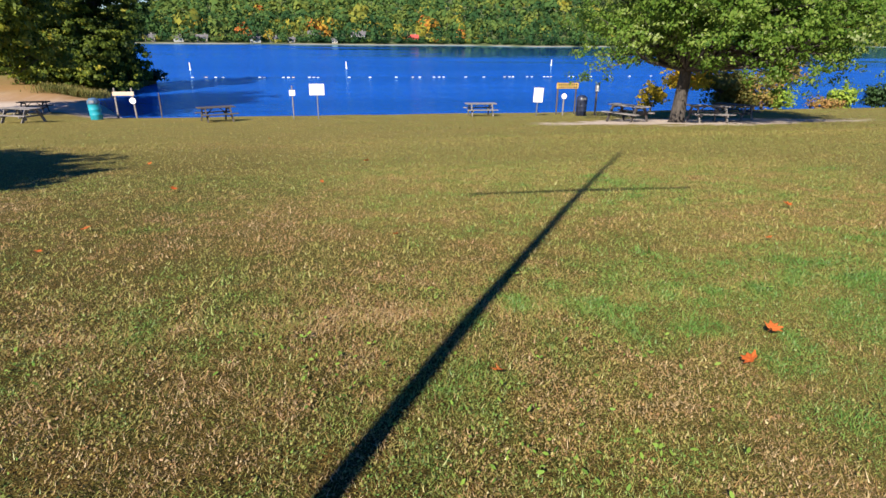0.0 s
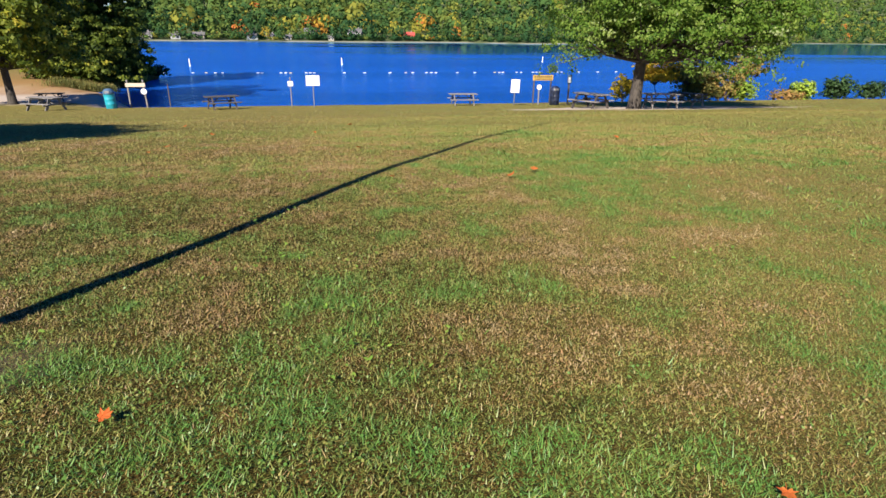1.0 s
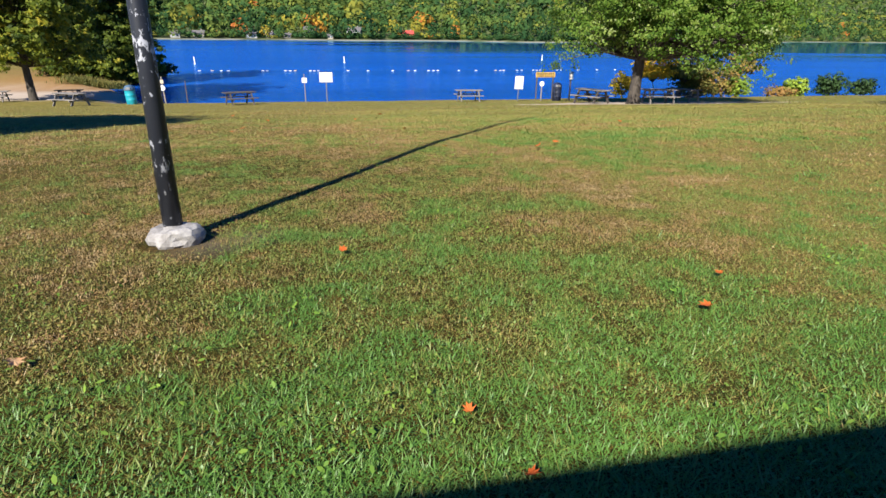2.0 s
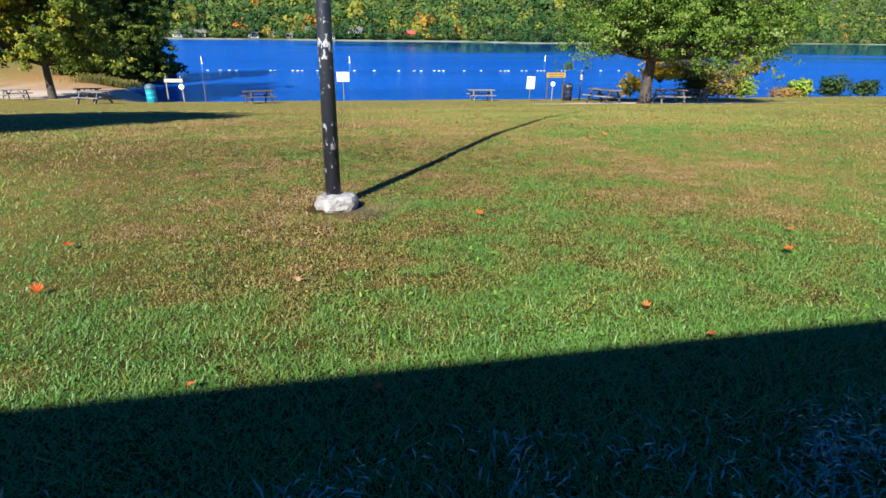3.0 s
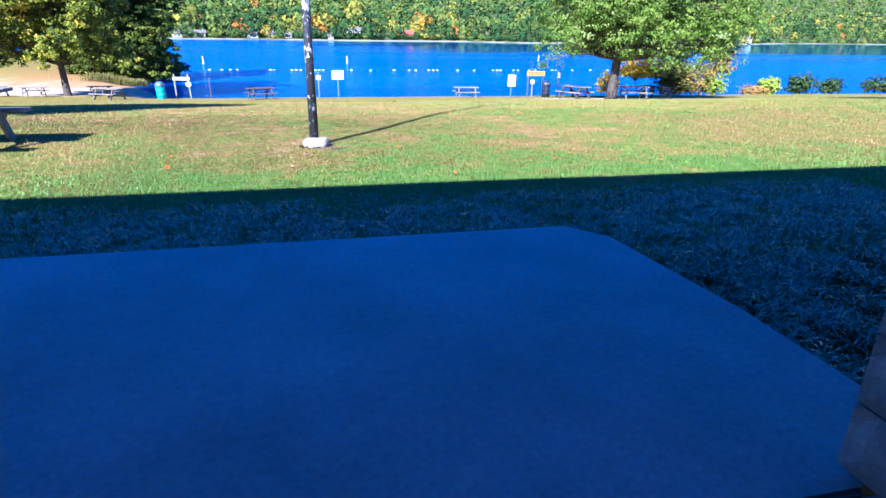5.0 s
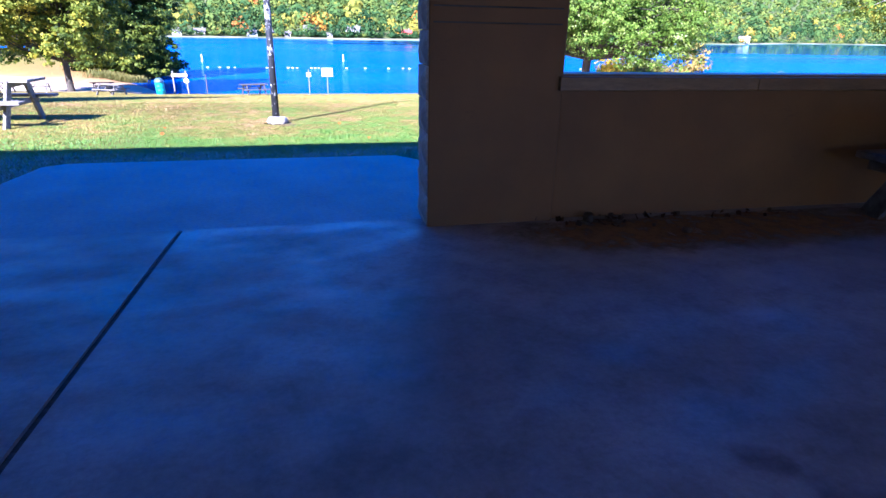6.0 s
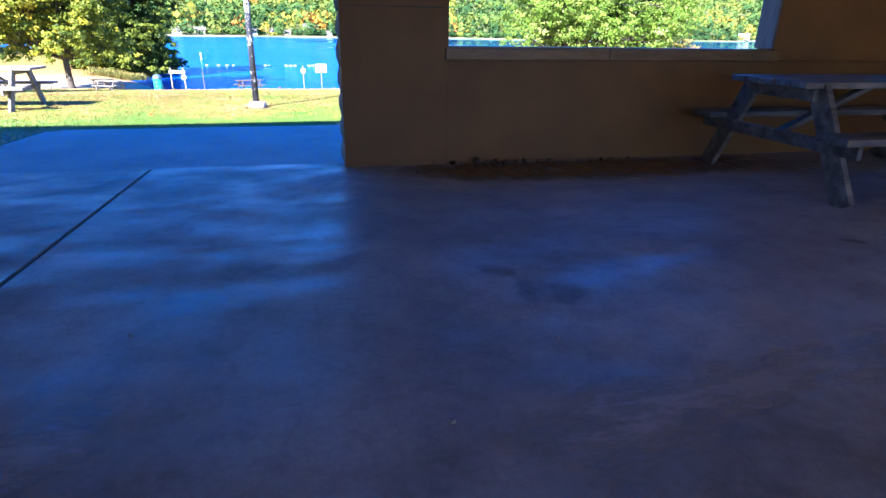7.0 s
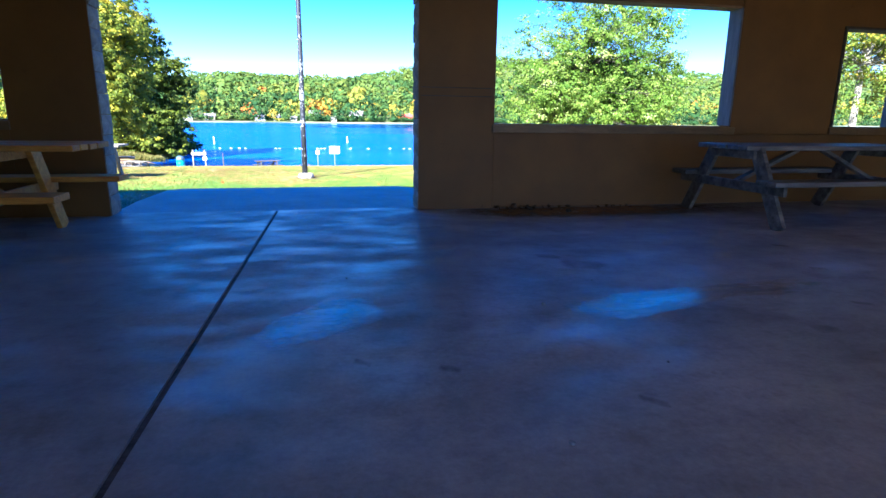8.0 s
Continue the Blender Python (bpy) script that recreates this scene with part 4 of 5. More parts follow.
# ---------------------------------------------------------------- trees and shrubs
def tree(x, y, z, fork, r0, centre, radii, n_clumps, leaves, size, material, bark, label, name="tree", tone=0.5, clump=0.75, lean=(0, 0), low=-0.85, up=1.0, droop=0.3, edge=0.0, twigs=11, skirt=2.0):
    """Tapered trunk, limbs to every clump of leaves, crown filled clump by clump inside an uneven ellipsoid."""
    rnd = np.random.default_rng(int(abs(x) * 31 + abs(y) * 7))
    t = thing(name, x, y, z, label, "shrub" if name == "shrub" else "tree")
    c = np.array(centre) - (x, y, z)
    rad = np.array(radii)
    u = rnd.normal(size=(n_clumps * 3, 3))
    u /= np.linalg.norm(u, axis=1)[:, None]
    u = u[u[:, 2] > low][:n_clumps]
    n = len(u)
    bulge = 0.8 + 0.36 * value_noise(np.arctan2(u[:, 1], u[:, 0]) * 2.2, u[:, 2] * 2.6, 0.8, x)
    k = np.where(rnd.uniform(size=n) < 0.62, rnd.uniform(0.74, 1.0, n), rnd.uniform(0.3, 0.75, n)) * bulge
    full = np.where(u[:, 2] > 0, np.sqrt((1 - np.clip(u[:, 2], 0, 0.97) ** 3) / (1 - np.clip(u[:, 2], 0, 0.97) ** 2)), 1.0)
    pts = c + u * np.stack([full, full, np.ones(n)], 1) * rad * k[:, None] * np.where(u[:, 2:] > 0, (1, 1, up), (1, 1, 1))
    far_out = np.hypot(u[:, 0], u[:, 1]) * k
    sag = np.where(rnd.uniform(size=n) < 0.45, rnd.exponential(droop, n), 0) * np.clip(far_out * 1.5 - 0.4, 0, 1) * (rad[2] > 1.5)
    pts[:, 2] = np.maximum(pts[:, 2] - np.minimum(sag, 2.2), skirt if rad[2] > 1.5 else 0.1)
    bm = bmesh.new()
    top = Vector((lean[0], lean[1], fork))
    tip = Vector((c[0] * 0.7, c[1] * 0.7, c[2] + rad[2] * 0.72 * up))
    mids = [Vector((0, 0, -0.15)), Vector((0, 0, 0.12)), Vector((lean[0] * 0.35, lean[1] * 0.3, fork * 0.5)), top]
    for q in (0.25, 0.5, 0.75, 1.0):
        mids.append(top.lerp(tip, q) + Vector((rnd.normal() * 0.18, rnd.normal() * 0.18, 0)) * (q < 1))
    rr = [r0 * 1.6, r0 * 1.12, r0 * 0.92, r0 * 0.85, r0 * 0.62, r0 * 0.42, r0 * 0.25, r0 * 0.08]
    tube(bm, mids, rr, 12)
    for p in pts:
        p = Vector(p)
        best = min(range(3, len(mids)), key=lambda q: (mids[q] - p).length + 2.0 * max(0, mids[q].z - p.z + 0.6))
        a = mids[best]
        h = a.lerp(p, 0.5) + Vector((0, 0, 0.12 * (p - a).length)) * (1 if p.z < a.z + 1 else -0.3) + Vector(rnd.normal(size=3) * 0.15)
        ra = min(rr[best] * 0.55, 0.02 + 0.016 * (p - a).length) * (0.4 if bark is BARK_PALE else 1.0)
        tube(bm, [a, h, p], [ra, ra * 0.6, 0.008], 5, False)
    part("trunk", bm, bark, t, "dark rough bark" if bark is BARK else "pale bark", True)
    # every clump is a spray of twigs, every twig a tight bunch of leaves
    k_t = twigs
    m = max(4, leaves // (n * k_t))
    off = np.clip(rnd.normal(size=(n, k_t, 3)), -1.7, 1.7) * (clump, clump, clump * 0.6) * rnd.uniform(0.75, 1.25, (n, 1, 1))
    bunch = np.clip(rnd.normal(size=(n, k_t, m, 3)), -1.8, 1.8) * (1.0, 1.0, 0.6) * (clump * 0.27)
    lp = (pts[:, None, None] + off[:, :, None] + bunch).reshape(-1, 3)
    keep = lp[:, 2] > (skirt - 0.5 if rad[2] > 1.5 else 0.12)
    lp = lp[keep]
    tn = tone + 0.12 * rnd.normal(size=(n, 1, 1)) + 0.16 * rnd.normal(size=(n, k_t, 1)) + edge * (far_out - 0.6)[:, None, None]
    tn = np.broadcast_to(tn, (n, k_t, m)).reshape(-1)[keep]
    out = bunch / (np.linalg.norm(bunch, axis=3)[..., None] + 1e-6) * 0.55 + off[:, :, None] / (clump + 1e-6) * 0.3 + u[:, None, None] * 0.35 + (0, 0, 0.3)
    out = out.reshape(-1, 3)[keep]
    v, f, tt = tufts(lp, size * rnd.uniform(0.55, 1.25, len(lp)), tn, 0.13, 0.62, out)
    crown = new("crown", fast_mesh("crown", v, f, material, tt))
    crown.parent = t
    return t


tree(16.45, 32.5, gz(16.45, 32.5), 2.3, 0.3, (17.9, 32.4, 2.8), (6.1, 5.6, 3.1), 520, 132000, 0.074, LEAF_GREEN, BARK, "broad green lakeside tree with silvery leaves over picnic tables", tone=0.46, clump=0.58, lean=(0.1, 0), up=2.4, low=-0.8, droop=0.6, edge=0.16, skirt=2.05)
tree(-20.85, 52.6, gz(-20.85, 52.6), 2.4, 0.27, (-21.5, 52.6, 5.0), (6.4, 6.0, 8.0), 260, 76000, 0.145, LEAF_OLIVE, BARK, "large shore tree with olive and yellowing leaves", tone=0.54, clump=0.75, lean=(-0.05, 0), skirt=2.7)
# low leaf tone paints this crown as the shaded side
tree(-23.2, 75.5, gz(-23.2, 75.5) - 0.1, 1.4, 0.3, (-22.9, 75.5, -0.2), (6.0, 5.0, 4.6), 340, 96000, 0.17, LEAF_OLIVE, BARK, "dense tree leaning over the reedy bank, shade put into its dark leaves", tone=0.3, clump=0.8, droop=0.8, up=3.0, skirt=0.6)
tree(-14.2, 8.8, gz(-14.2, 8.8), 3.2, 0.28, (-14.2, 8.8, 6.4), (3.5, 3.5, 2.2), 120, 40000, 0.2, LEAF_OLIVE, BARK, "tall lawn tree casting a long shadow", tone=0.5)
tree(21.6, 15.0, gz(21.6, 15), 4.2, 0.15, (22.2, 15.2, 4.7), (3.3, 3.3, 4.1), 150, 52000, 0.06, LEAF_LIGHT, BARK_PALE, "slender pale-barked tree turning yellow", tone=0.36, clump=0.5)
tree(34.2, 47.0, gz(34.2, 46), 1.6, 0.09, (34.2, 47.0, -1.2), (1.3, 1.3, 1.9), 34, 1800, 0.14, LEAF_RUST, BARK_PALE, "thin pale-barked sapling among the shrubs", tone=0.4, clump=0.4)


def shrub(x, y, r, h, leaves, size, material, label, tone=0.5):
    z = max(gz(x, y), LAKE + 0.2) - 0.03
    return tree(x, y, z, h * 0.2, 0.035, (x, y, z + h * 0.52), (r, r, h * 0.52), max(14, leaves // 60), leaves, size, material, BARK, label, "shrub", tone, 0.24 * min(1.4, r), low=-0.9)


shrub(26.0, 46.1, 1.5, 3.2, 4400, 0.11, LEAF_YELLOW, "bright yellow autumn shrub behind the tree")
shrub(28.4, 46.0, 1.7, 3.2, 4600, 0.12, LEAF_RUST, "rusty olive shrub behind the tree", 0.1)
shrub(29.9, 46.6, 1.7, 2.8, 4200, 0.11, LEAF_RUST, "rust-brown shrub at the water", 0.25)
shrub(31.4, 46.2, 1.7, 2.6, 4200, 0.11, LEAF_RUST, "orange-brown shrub at the water", 0.45)
shrub(33.2, 45.6, 1.0, 1.7, 2400, 0.1, LEAF_BRIGHT, "yellow-green shrub at the water", 0.5)
shrub(23.4, 46.3, 0.95, 2.0, 1800, 0.1, LEAF_YELLOW, "small yellow shrub by the trunk", 0.1)
shrub(38.4, 46.8, 1.2, 0.9, 1500, 0.09, LEAF_RUST, "low dry brown shrub on the bank", 0.85)
shrub(40.3, 47.4, 0.95, 1.7, 2600, 0.12, LEAF_BRIGHT, "bright green shrub on the bank", 0.7)
shrub(43.2, 46.6, 1.1, 1.9, 3000, 0.11, LEAF_DARK, "dark green shrub on the bank", 0.6)
shrub(45.8, 46.0, 0.95, 1.35, 2200, 0.11, LEAF_DARK, "low dark green shrub on the bank", 0.4)
shrub(50.5, 45.0, 1.3, 1.5, 2200, 0.11, LEAF_DARK, "dark shrub on the lawn edge", 0.5)
shrub(-19.8, 86.0, 1.9, 1.5, 2600, 0.15, LEAF_DARK, "dark low bush at the tip of the reedy bank", 0.3)
shrub(-20.6, 79.0, 2.2, 1.8, 2400, 0.16, LEAF_RUST, "brown bush on the reedy bank", 0.5)


def blades(px, py, pz, length, width, lean, tone, bend=0.5, plain=False):
    """Narrow leaf-shaped blades, folded at the widest point, one for each root."""
    n = len(px)
    a = rng.uniform(0, math.tau, n)
    s = a + math.pi / 2 + rng.normal(0, 0.5, n)
    root = np.stack([px, py, pz], 1)
    side = np.stack([np.cos(s), np.sin(s), np.zeros(n)], 1) * width[:, None] * 0.5
    out = np.stack([np.cos(a), np.sin(a), np.zeros(n)], 1)
    up = np.array([0, 0, 1.0])
    mid = root + out * (length * lean * 0.35)[:, None] + up * (length * 0.6 * np.sqrt(np.maximum(1 - lean ** 2 * 0.5, 0.1)))[:, None]
    tip = mid + out * (length * lean * bend * 1.2)[:, None] + up * (length * 0.35 * (1 - lean))[:, None]
    if plain:
        v = np.stack([root - side, root + side, tip], 1).reshape(-1, 3)
        return v, np.arange(n * 3).reshape(n, 3), np.repeat(np.clip(tone, 0, 1), 3)
    v = np.stack([root, mid - side, tip, mid + side], 1).reshape(-1, 3)
    b = np.arange(n)[:, None] * 4
    f = np.concatenate([b + (0, 3, 1), b + (3, 2, 1)], 1).reshape(-1, 3)
    return v, f, np.repeat(np.clip(tone, 0, 1), 4)


def patch_tone(x, y):
    """Lush near the shelter, browned off further out, in patches."""
    big = value_noise(x, y, 1.9, 11)
    mid = value_noise(x, y, 0.55, 12)
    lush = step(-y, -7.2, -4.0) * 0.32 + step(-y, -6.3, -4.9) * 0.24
    fine = value_noise(x, y, 0.16, 13)
    bands = 0.3 * (value_noise(np.asarray(x) * 0.2, y, 1.7, 17) - 0.5) * step(y, 11, 17)
    calm = 1 - 0.25 * step(y, 9.5, 12.0) - 0.4 * step(y, 13.0, 19.0)
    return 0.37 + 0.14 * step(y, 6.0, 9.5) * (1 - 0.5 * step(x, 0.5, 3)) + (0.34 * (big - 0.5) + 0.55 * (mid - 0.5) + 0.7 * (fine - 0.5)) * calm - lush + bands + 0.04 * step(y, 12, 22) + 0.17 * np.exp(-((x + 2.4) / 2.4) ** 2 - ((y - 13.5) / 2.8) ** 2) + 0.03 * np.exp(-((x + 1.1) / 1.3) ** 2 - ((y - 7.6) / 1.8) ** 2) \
        - 0.06 * np.exp(-((x - 1.3) / 0.9) ** 2 - ((y - 9.2) / 1.6) ** 2)


def grass(n, x0, x1, y0, y1, ln, wd, name, label, near=1.0, spread=0.17, shift=0.0, plain=False):
    x = rng.uniform(x0, x1, n)
    y = y0 + (y1 - y0) * rng.uniform(0, 1, n) ** near
    ok = ~((x > -3.14) & (x < 0.44) & (y < 2.29)) & (np.hypot((x - 17.6) / 8.4, (y - 32.3) / 3.6) > 0.72 + 0.3 * rng.uniform(size=n)) & (y > 0.35) & (np.hypot((x + 1.31) / 0.25, (y - 7.25) / 0.22) > 0.95)
    ok &= (np.hypot((x + 1.12) / 0.2, (y - 7.02) / 0.16) > 1) | (rng.uniform(size=n) < 0.25)
    fade = np.clip(np.minimum(x - x0, x1 - x) / 0.9, 0, 1)
    fade = fade * np.clip((y1 - y) / 1.4, 0, 1) * np.clip((y - y0) / (1.4 if y0 > 3 else 0.2), 0, 1)
    ok &= rng.uniform(size=n) < fade
    dens = (0.22 + 0.2 * step(x, -1.0, 1.5) + 0.55 * value_noise(x, y, 0.2, 15) + 1.15 * value_noise(x, y, 0.05, 16) ** 1.4) * (1 - 0.38 * (1 - step(x, -1.2, 2.2)) * step(y, 7.5, 10.0)) * (0.55 + 0.45 * step(y, 3.0, 4.2))
    ok &= rng.uniform(size=n) < dens
    x, y = x[ok], y[ok]
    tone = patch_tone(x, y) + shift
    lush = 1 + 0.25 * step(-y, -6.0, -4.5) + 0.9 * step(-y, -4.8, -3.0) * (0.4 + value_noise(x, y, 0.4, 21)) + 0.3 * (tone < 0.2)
    m = len(x)
    L = ln * np.exp(rng.normal(0, 0.42, m)) * lush
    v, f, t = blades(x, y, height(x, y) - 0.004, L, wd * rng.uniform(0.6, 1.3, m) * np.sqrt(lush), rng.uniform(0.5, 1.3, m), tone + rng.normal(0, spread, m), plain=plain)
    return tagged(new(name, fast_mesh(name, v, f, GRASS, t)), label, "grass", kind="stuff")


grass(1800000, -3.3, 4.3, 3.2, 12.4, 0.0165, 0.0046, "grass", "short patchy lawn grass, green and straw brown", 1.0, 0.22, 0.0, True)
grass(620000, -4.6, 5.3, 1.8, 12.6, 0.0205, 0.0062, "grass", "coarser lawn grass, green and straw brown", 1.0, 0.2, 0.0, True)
grass(760000, -6.0, 8.5, 10.2, 18.6, 0.021, 0.0085, "grass", "short dry lawn grass, straw brown and olive", 1.4, 0.14, -0.02, True)
grass(340000, -12, 22, 11.3, 26.0, 0.03, 0.016, "grass", "mown lawn grass further down the slope", 1.4, 0.05, -0.06, True)
grass(150000, -24, 46, 22.0, 47.2, 0.035, 0.03, "grass", "mown lawn grass near the shore", 1.2, 0.05, -0.06, True)

grass(260000, 3.8, 15.4, 0.4, 13.2, 0.028, 0.012, "grass", "mown lawn grass beside the shelter", 1.0, 0.12, 0.0, True)
grass(290000, -11.4, -3.2, 0.4, 13.2, 0.027, 0.011, "grass", "mown lawn grass round the lawn table", 1.0, 0.12, 0.0, True)

# longer blades in the shade of the shelter, skylight painted into their colour
n = 430000
lx, ly = rng.uniform(-5.0, 3.8, n), rng.uniform(0.5, 4.3, n)
clumpy = 0.10 + 1.9 * np.clip(value_noise(lx, ly, 0.15, 31) - 0.28, 0, 1) * (0.2 + value_noise(lx, ly, 0.05, 32))
ok = ~((lx > -3.16) & (lx < 0.46) & (ly < 2.36)) & (rng.uniform(size=n) < clumpy * step(-ly, -4.3, -3.3))
lx, ly = lx[ok], ly[ok]
m = len(lx)
v, f, t = blades(lx, ly, height(lx, ly), 0.028 + 0.05 * rng.uniform(0, 1, m) ** 1.5 + 0.04 * (rng.uniform(size=m) < 0.05), rng.uniform(0.005, 0.011, m), rng.uniform(0.45, 1.2, m), 0.35 + rng.normal(0, 0.2, m))
tagged(new("grass", fast_mesh("grass", v, f, GRASS_SKYLIT, t)), "longer green grass blades beside the shelter, skylight put into their colour", "grass", kind="stuff")

# small round leaves of clover and plantain flat in the turf
n = 190000
tx, ty = rng.uniform(-3.3, 4.3, n), rng.uniform(3.4, 12.2, n)
ok = rng.uniform(size=n) < 0.1 + 1.1 * np.clip(value_noise(tx, ty, 0.18, 41) - 0.2, 0, 1) * (0.3 + value_noise(tx, ty, 0.6, 42))
ok &= np.hypot((tx + 1.31) / 0.25, (ty - 7.25) / 0.22) > 0.95
tx, ty = tx[ok], ty[ok]
m = len(tx)
up_ = np.tile(np.array([0.0, 0.0, 0.9]), (m, 1))
v, f, t = tufts(np.stack([tx, ty, height(tx, ty) + rng.uniform(0.005, 0.017, m)], 1), rng.uniform(0.0035, 0.0085, m), patch_tone(tx, ty) - 0.08, 0.16, 0.8, up_, 0.35)
tagged(new("clover", fast_mesh("clover", v, f, GRASS, t)), "small round clover leaves flat in the lawn", "clover", kind="stuff")

# broad-leaved weeds in the turf
n = 1500
cx, cy = rng.uniform(-3, 4, 34), rng.uniform(3.0, 12, 34)
cx[:6], cy[:6] = [1.2, 1.35, 0.6, -0.5, -0.35, 0.3], [10.3, 10.0, 7.6, 4.95, 5.1, 8.3]
pick = rng.integers(0, 34, n)
wx, wy = cx[pick] + rng.normal(0, 0.22, n), cy[pick] + rng.normal(0, 0.15, n)
wp = np.stack([wx, wy, height(wx, wy) + rng.uniform(0.01, 0.05, n)], 1)
q = rng.normal(size=(n, 3)) * (0.5, 0.5, 0) + (0, 0, 1)
q /= np.linalg.norm(q, axis=1)[:, None]
r_ = np.cross(q, rng.normal(size=(n, 3)))
r_ /= np.linalg.norm(r_, axis=1)[:, None]
w_ = np.cross(q, r_)
sz = rng.uniform(0.005, 0.011, n)[:, None]
wv = np.stack([wp - r_ * sz * 1.5, wp - w_ * sz * 0.75 - r_ * sz * 0.3, wp - w_ * sz * 0.5 + r_ * sz, wp + r_ * sz * 1.6, wp + w_ * sz * 0.5 + r_ * sz, wp + w_ * sz * 0.75 - r_ * sz * 0.3], 1).reshape(-1, 3)
weeds = new("weeds", fast_mesh("weeds", wv, np.arange(n * 6).reshape(n, 6), WEED, np.repeat(rng.uniform(0, 1, n), 6)))
tagged(weeds, "broad green weed leaves in the lawn", "weeds", kind="stuff")

# reeds on the far bank of the inlet
n = 26000
ry = rng.uniform(69, 90, n)
rx = -20.8 + rng.normal(0, 1.4, n) - np.maximum(0, 74 - ry) * 0.5 * rng.uniform(0, 1, n)
rz = height(rx, ry)
ok = (rz > LAKE - 0.3)
rx, ry, rz = rx[ok], ry[ok], rz[ok]
m = len(rx)
v, f, t = blades(rx, ry, np.maximum(rz, LAKE - 0.1), rng.uniform(0.35, 1.0, m), rng.uniform(0.03, 0.07, m), rng.uniform(0.05, 0.4, m), 0.3 + 0.6 * value_noise(rx, ry, 3, 8) + rng.normal(0, 0.15, m))
tagged(new("reeds", fast_mesh("reeds", v, f, REED, t)), "brown and green reeds along the inlet bank", "reeds", kind="stuff")

# ---------------------------------------------------------------- fallen leaves
def leaf_mesh(seed):
    """A lobed, curled maple leaf with a stalk."""
    rnd = random.Random(seed)
    prof = [(0, 1.0), (14, 0.62), (27, 0.72), (40, 0.9), (52, 0.52), (66, 0.5), (84, 0.86), (100, 0.46), (125, 0.5), (150, 0.3), (180, 0.12)]
    ring = [(a, r) for a, r in prof] + [(360 - a, r) for a, r in prof[-2:0:-1]]
    bm = bmesh.new()
    curl = rnd.uniform(0.25, 0.6)
    vs, inner = [], []
    for a, r in ring:
        r *= rnd.uniform(0.88, 1.1)
        x, y = r * math.sin(radians(a)), r * math.cos(radians(a))
        vs.append(bm.verts.new((x, y, curl * (x * x + 0.5 * y * y) + rnd.uniform(-0.06, 0.08))))
        inner.append(bm.verts.new((x * 0.45, y * 0.45, curl * 0.2 * (x * x + y * y) + rnd.uniform(-0.03, 0.03))))
    c = bm.verts.new((0, 0, 0))
    n_ = len(vs)
    for k in range(n_):
        bm.faces.new((inner[k], vs[k], vs[(k + 1) % n_], inner[(k + 1) % n_]))
        bm.faces.new((c, inner[k], inner[(k + 1) % n_]))
    s0 = [bm.verts.new(p) for p in ((-0.02, -0.1, 0.0), (0.02, -0.1, 0.0), (0.015, -0.75, 0.12), (-0.015, -0.75, 0.12))]
    bm.faces.new(s0)
    me = finish("leaf", bm, FALLEN)
    at = me.attributes.new("tone", "FLOAT", "POINT")
    base = 0.95 if seed == 3 else rnd.uniform(0, 0.45)
    at.data.foreach_set("value", [min(1, max(0, base + rnd.uniform(-0.15, 0.15))) for _ in me.vertices])
    return me


leaf_data = [leaf_mesh(k) for k in range(8)]
PALE_LEAF = (-0.28, 3.17)
LEAVES = [(-3.0, 6.54), (-2.86, 5.78), (-1.93, 4.7), (-1.59, 5.69), (-0.26, 6.78), (0.09, 5.0), (1.45, 5.6), (1.8, 6.0), (0.18, 4.65), (2.79, 10.75), (4.04, 12.25),
          (1.07, 13.03), (-2.09, 7.98), (-1.27, 4.54), (1.21, 18.5), (-1.36, 15.9), (0.46, 16.2), (-1.61, 13.86), (-1.71, 13.12), (-2.45, 19.0), (5.11, 13.25),
          (2.71, 5.38), PALE_LEAF, (2.41, 4.53), (0.2, 2.9), (2.45, 10.48), (1.24, 10.62), (-1.02, 25.8)]
for k, (x, y) in enumerate(LEAVES):
    ob = new("fallen_leaf", leaf_data[3 if k == 3 or (x, y) == PALE_LEAF else (0, 1, 2, 4, 5, 6, 7)[k * 5 % 7]])
    s_ = (0.06 if (x, y) == PALE_LEAF else 0.042 if y < 9 else 0.052 if y < 15 else 0.07) * (1 + 0.3 * math.sin(k * 2.3))
    ob.matrix_world = pose(x, y, gz(x, y) + (0.07 if (x, y) == PALE_LEAF else 0.03 + 0.25 * s_), 18 * math.sin(k * 1.7), 20 * math.cos(k * 2.9), k * 73) @ Matrix.Diagonal((s_, s_, s_, 1))
    tagged(ob, "curled orange maple leaf lying on the grass", "leaf", "fallen leaves")

# litter along the foot of the wall
n = 60
lx = np.where(rng.uniform(size=n) < 0.6, rng.normal(1.15, 0.3, n), rng.uniform(0.85, 2.6, n))
ly = -np.abs(rng.normal(0, 0.10, n)) - 0.01
lp = np.stack([lx, ly, rng.uniform(0.004, 0.03, n)], 1)
v, f, t = tufts(lp, rng.uniform(0.010, 0.035, n), rng.uniform(0, 1, n), 0.1)
v[:, 2] = np.maximum(v[:, 2], 0.003)
LITTER = leafy("dead_litter", [(0.0, (0.02, 0.013, 0.009)), (1.0, (0.10, 0.055, 0.03))], 0.05, 0.9)
tagged(new("leaf_litter", fast_mesh("leaf_litter", v, f, LITTER, t)), "dark dead leaves swept against the wall foot", "litter", kind="stuff")

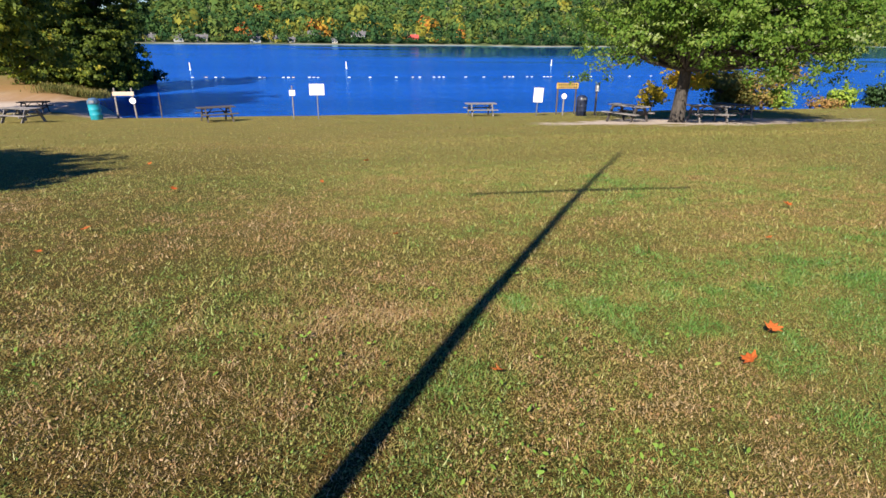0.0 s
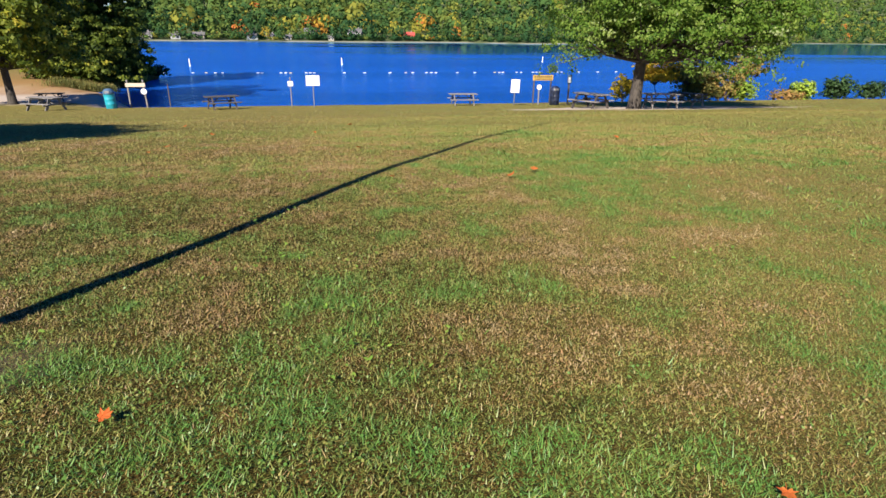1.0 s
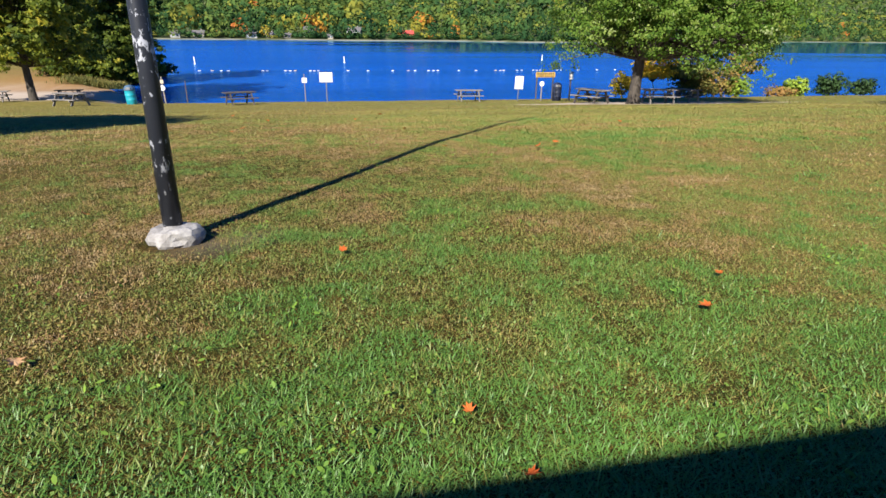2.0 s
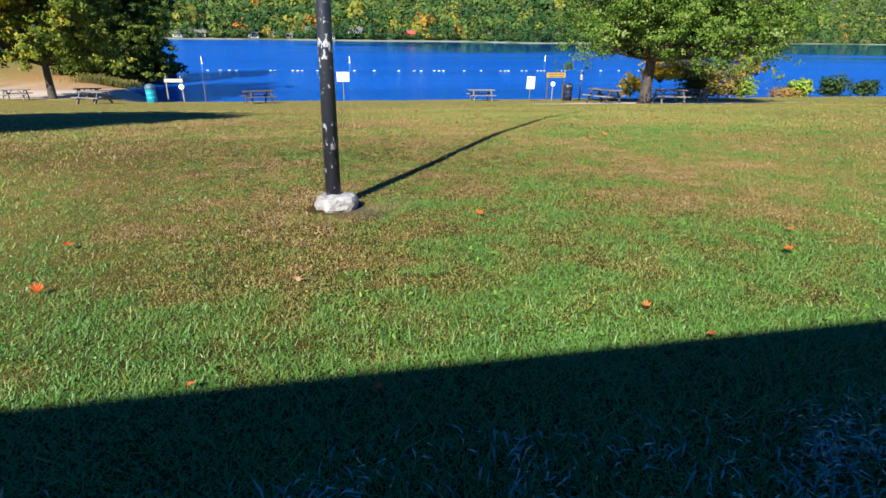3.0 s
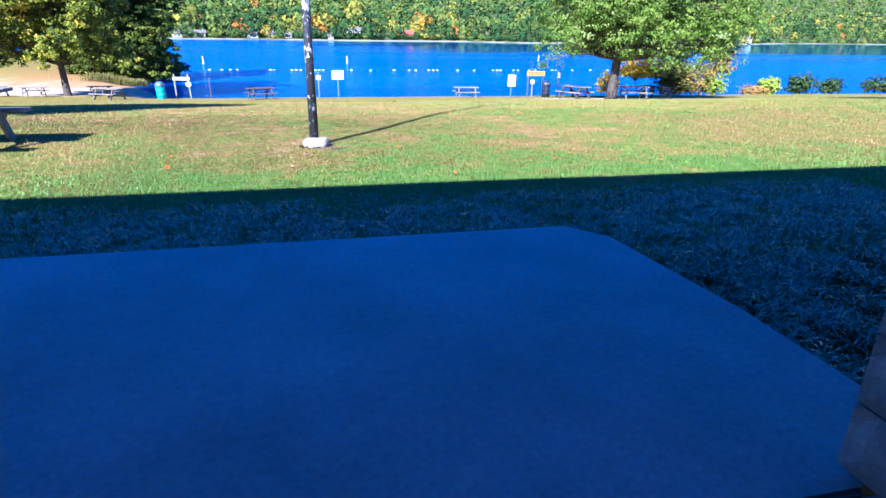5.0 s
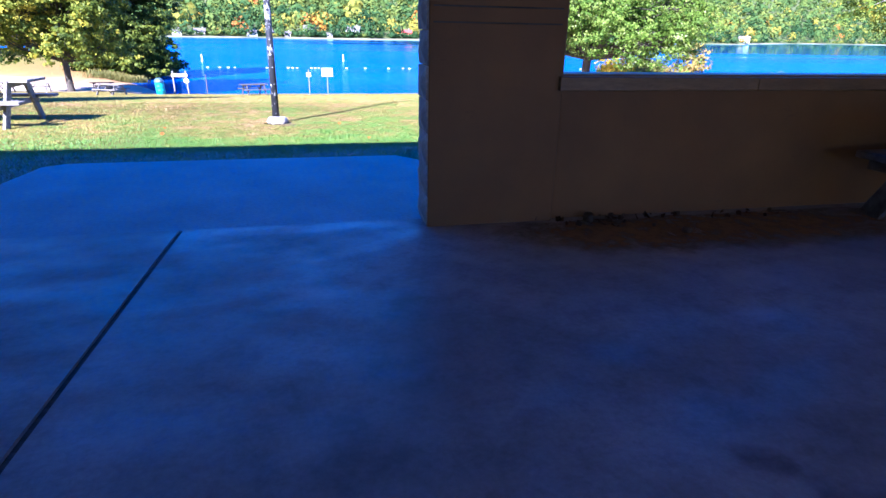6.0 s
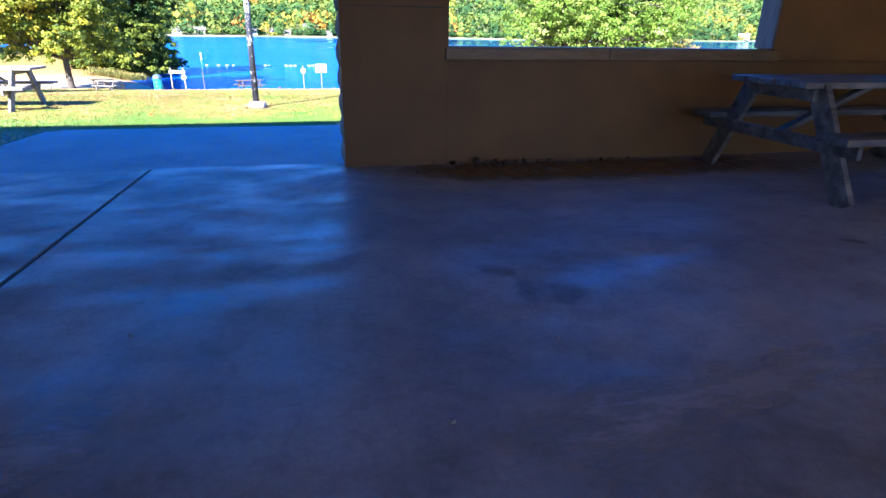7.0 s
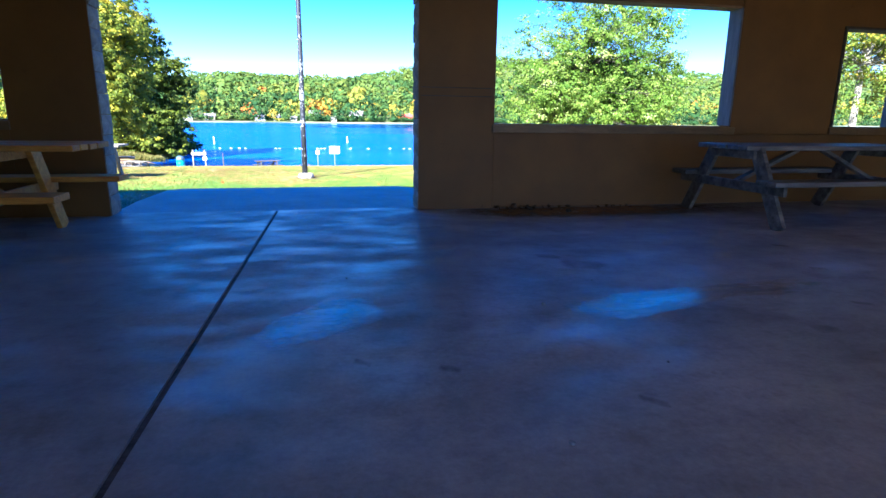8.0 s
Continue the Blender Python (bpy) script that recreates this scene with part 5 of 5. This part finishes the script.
# damp streaks drying on the slab
def film_mix(n, l, b, t, lo, hi):
    """Lets the slab show where the film is thin: film depth times noise."""
    at = n.new("ShaderNodeAttribute")
    at.attribute_name = "film"
    k = n.new("ShaderNodeMath")
    k.operation = "MULTIPLY"
    l.new(at.outputs["Fac"], k.inputs[0])
    l.new(t.outputs["Fac"], k.inputs[1])
    f = ramp(n, l, k.outputs[0], [(lo, (0, 0, 0)), (hi, (0.9, 0.9, 0.9))])
    tr = n.new("ShaderNodeBsdfTransparent")
    ms = n.new("ShaderNodeMixShader")
    l.new(f, ms.inputs[0])
    l.new(tr.outputs[0], ms.inputs[1])
    l.new(b.outputs[0], ms.inputs[2])
    l.new(ms.outputs[0], n["Material Output"].inputs["Surface"])


def b_damp(n, l, b):
    t = noise_node(n, l, 5.0, 8, 0.78, (0.8, 2.4, 1.0))
    b.inputs["Base Color"].default_value = (0.37, 0.36, 0.37, 1)
    b.inputs["Roughness"].default_value = 0.19
    b.inputs["IOR"].default_value = 1.7
    film_mix(n, l, b, t, 0.27, 0.5)


DAMP = mat("damp_film", b_damp)


def floor_film(name, points, material, label, category, cut=9.0):
    """A thin film on the slab through points (x, y, half width), thinning out to both ragged sides."""
    bm = bmesh.new()
    rows = []
    for k in range(len(points) - 1):
        (x0, y0, w0), (x1, y1, w1) = points[k], points[k + 1]
        for q in range(8):
            f = q / 8
            x, y, w = x0 + (x1 - x0) * f, y0 + (y1 - y0) * f, w0 + (w1 - w0) * f
            e = noise.noise((x * 4, y * 4, 1)) * 0.06
            rows.append([bm.verts.new((x, min(cut, y + w * g + e), 0.003)) for g in (-1.6, -0.8, 0, 0.8, 1.6)])
    for a, b in zip(rows, rows[1:]):
        for k in range(4):
            bm.faces.new((a[k], b[k], b[k + 1], a[k + 1]))
    me = finish(name, bm, material)
    at = me.attributes.new("film", "FLOAT", "POINT")
    n_ = len(rows)
    ends = [min(1, 3 * k / n_, 3 * (n_ - 1 - k) / n_) for k in range(n_)]
    at.data.foreach_set("value", [e * g for e in ends for g in (0, 0.75, 1, 0.75, 0)])
    return tagged(new(name, me), label, category)


def b_dirt(n, l, b):
    t = noise_node(n, l, 9.0, 6, 0.75)
    b.inputs["Roughness"].default_value = 0.95
    l.new(mix(n, l, (0.16, 0.085, 0.03), (0.36, 0.20, 0.075), t.outputs["Fac"]), b.inputs["Base Color"])
    film_mix(n, l, b, t, 0.14, 0.5)


DIRT = mat("blown_dirt", b_dirt)
floor_film("dirt_drift", [(0.05, -0.10, 0.10), (0.45, -0.22, 0.2), (0.9, -0.30, 0.3), (1.7, -0.32, 0.32), (2.6, -0.32, 0.32), (4.0, -0.3, 0.3), (6.0, -0.25, 0.2)], DIRT, "orange-brown dirt drifted along the wall foot", "dirt", -0.002)
DAMP_A = [(-1.75, -3.75, 0.08), (-1.38, -3.55, 0.16), (-1.19, -3.42, 0.24), (-0.97, -3.27, 0.3), (-0.72, -3.24, 0.22), (-0.4, -3.15, 0.08)]
DAMP_B = [(-0.35, -3.33, 0.1), (0.02, -3.46, 0.24), (0.44, -3.43, 0.22), (0.83, -3.33, 0.18), (1.23, -3.25, 0.12), (1.79, -3.2, 0.14), (2.42, -3.12, 0.12), (3.1, -3.0, 0.06)]
floor_film("puddle", DAMP_A, DAMP, "thin damp streak drying on the concrete slab", "puddle")
floor_film("puddle", DAMP_B, DAMP, "long damp streak drying on the concrete slab", "puddle")

for zz, nm in ((1.20, "bed_joint"), (1.285, "bed_joint")):
    part(nm, boxed(0.41, -0.0015, zz, 0.77, 0.004, 0.009), WOOD_DARK, w_n)


def b_oil(n, l, b):
    t = noise_node(n, l, 7.0, 6, 0.7)
    b.inputs["Base Color"].default_value = (0.035, 0.03, 0.03, 1)
    b.inputs["Roughness"].default_value = 0.5
    film_mix(n, l, b, t, 0.2, 0.95)


OIL = mat("old_oil_stain", b_oil)
for x, y, w in ((-0.56, -4.0, 0.03), (1.9, -3.6, 0.035), (-0.9, -3.9, 0.025), (0.1, -4.4, 0.03), (2.6, -2.2, 0.04), (0.57, -2.24, 0.06), (0.74, -2.54, 0.11), (1.35, -3.9, 0.05), (2.3, -2.9, 0.04)):
    floor_film("floor_stain", [(x - w * 2.2, y, w * 0.5), (x - w, y + 0.02, w), (x + w, y - 0.02, w), (x + w * 2.2, y, w * 0.4)], OIL, "dark oily stain on the concrete slab", "stain")
for x0, x1, y, w in ((1.05, 1.45, -0.03, 0.025), (1.46, 1.72, -0.38, 0.04), (2.35, 2.7, -0.04, 0.022), (2.8, 3.7, -0.14, 0.06)):
    floor_film("floor_stain", [(x0, y, w * 0.5), (x0 + (x1 - x0) * 0.3, y - 0.02, w), (x0 + (x1 - x0) * 0.7, y, w), (x1, y - 0.01, w * 0.4)], OIL, "dark damp smear at the foot of the wall", "stain", -0.003)
for x, y, s_ in ((1.07, -0.045, 0.045), (1.73, -0.03, 0.025), (1.58, -0.37, 0.03), (2.45, -0.05, 0.022), (1.3, -0.05, 0.02)):
    ob = new("debris_clump", finish("debris_clump", rock_mesh(bmesh.new(), s_, s_ * 0.7, s_ * 1.2, int(x * 50), sub=2), DARK_BAR))
    ob.matrix_world = pose(x, y, s_ * 0.5, 0, 0, x * 90)
    tagged(ob, "dark clod of debris at the foot of the wall", "debris", "debris clumps")
for x, y, s_ in ((0.12, -3.29, 0.012), (-0.31, -4.6, 0.012), (0.6, -2.9, 0.008), (-0.9, -2.6, 0.008), (1.5, -3.4, 0.009), (0.35, -4.1, 0.008)):
    ob = new("pebble", finish("pebble", rock_mesh(bmesh.new(), s_, s_ * 0.8, s_ * 0.8, int(x * 70) + 9, sub=2), ROCK))
    ob.matrix_world = pose(x, y, s_ * 0.45, 0, 0, x * 200)
    tagged(ob, "small pale pebble lying on the concrete slab", "pebble", "pebbles")
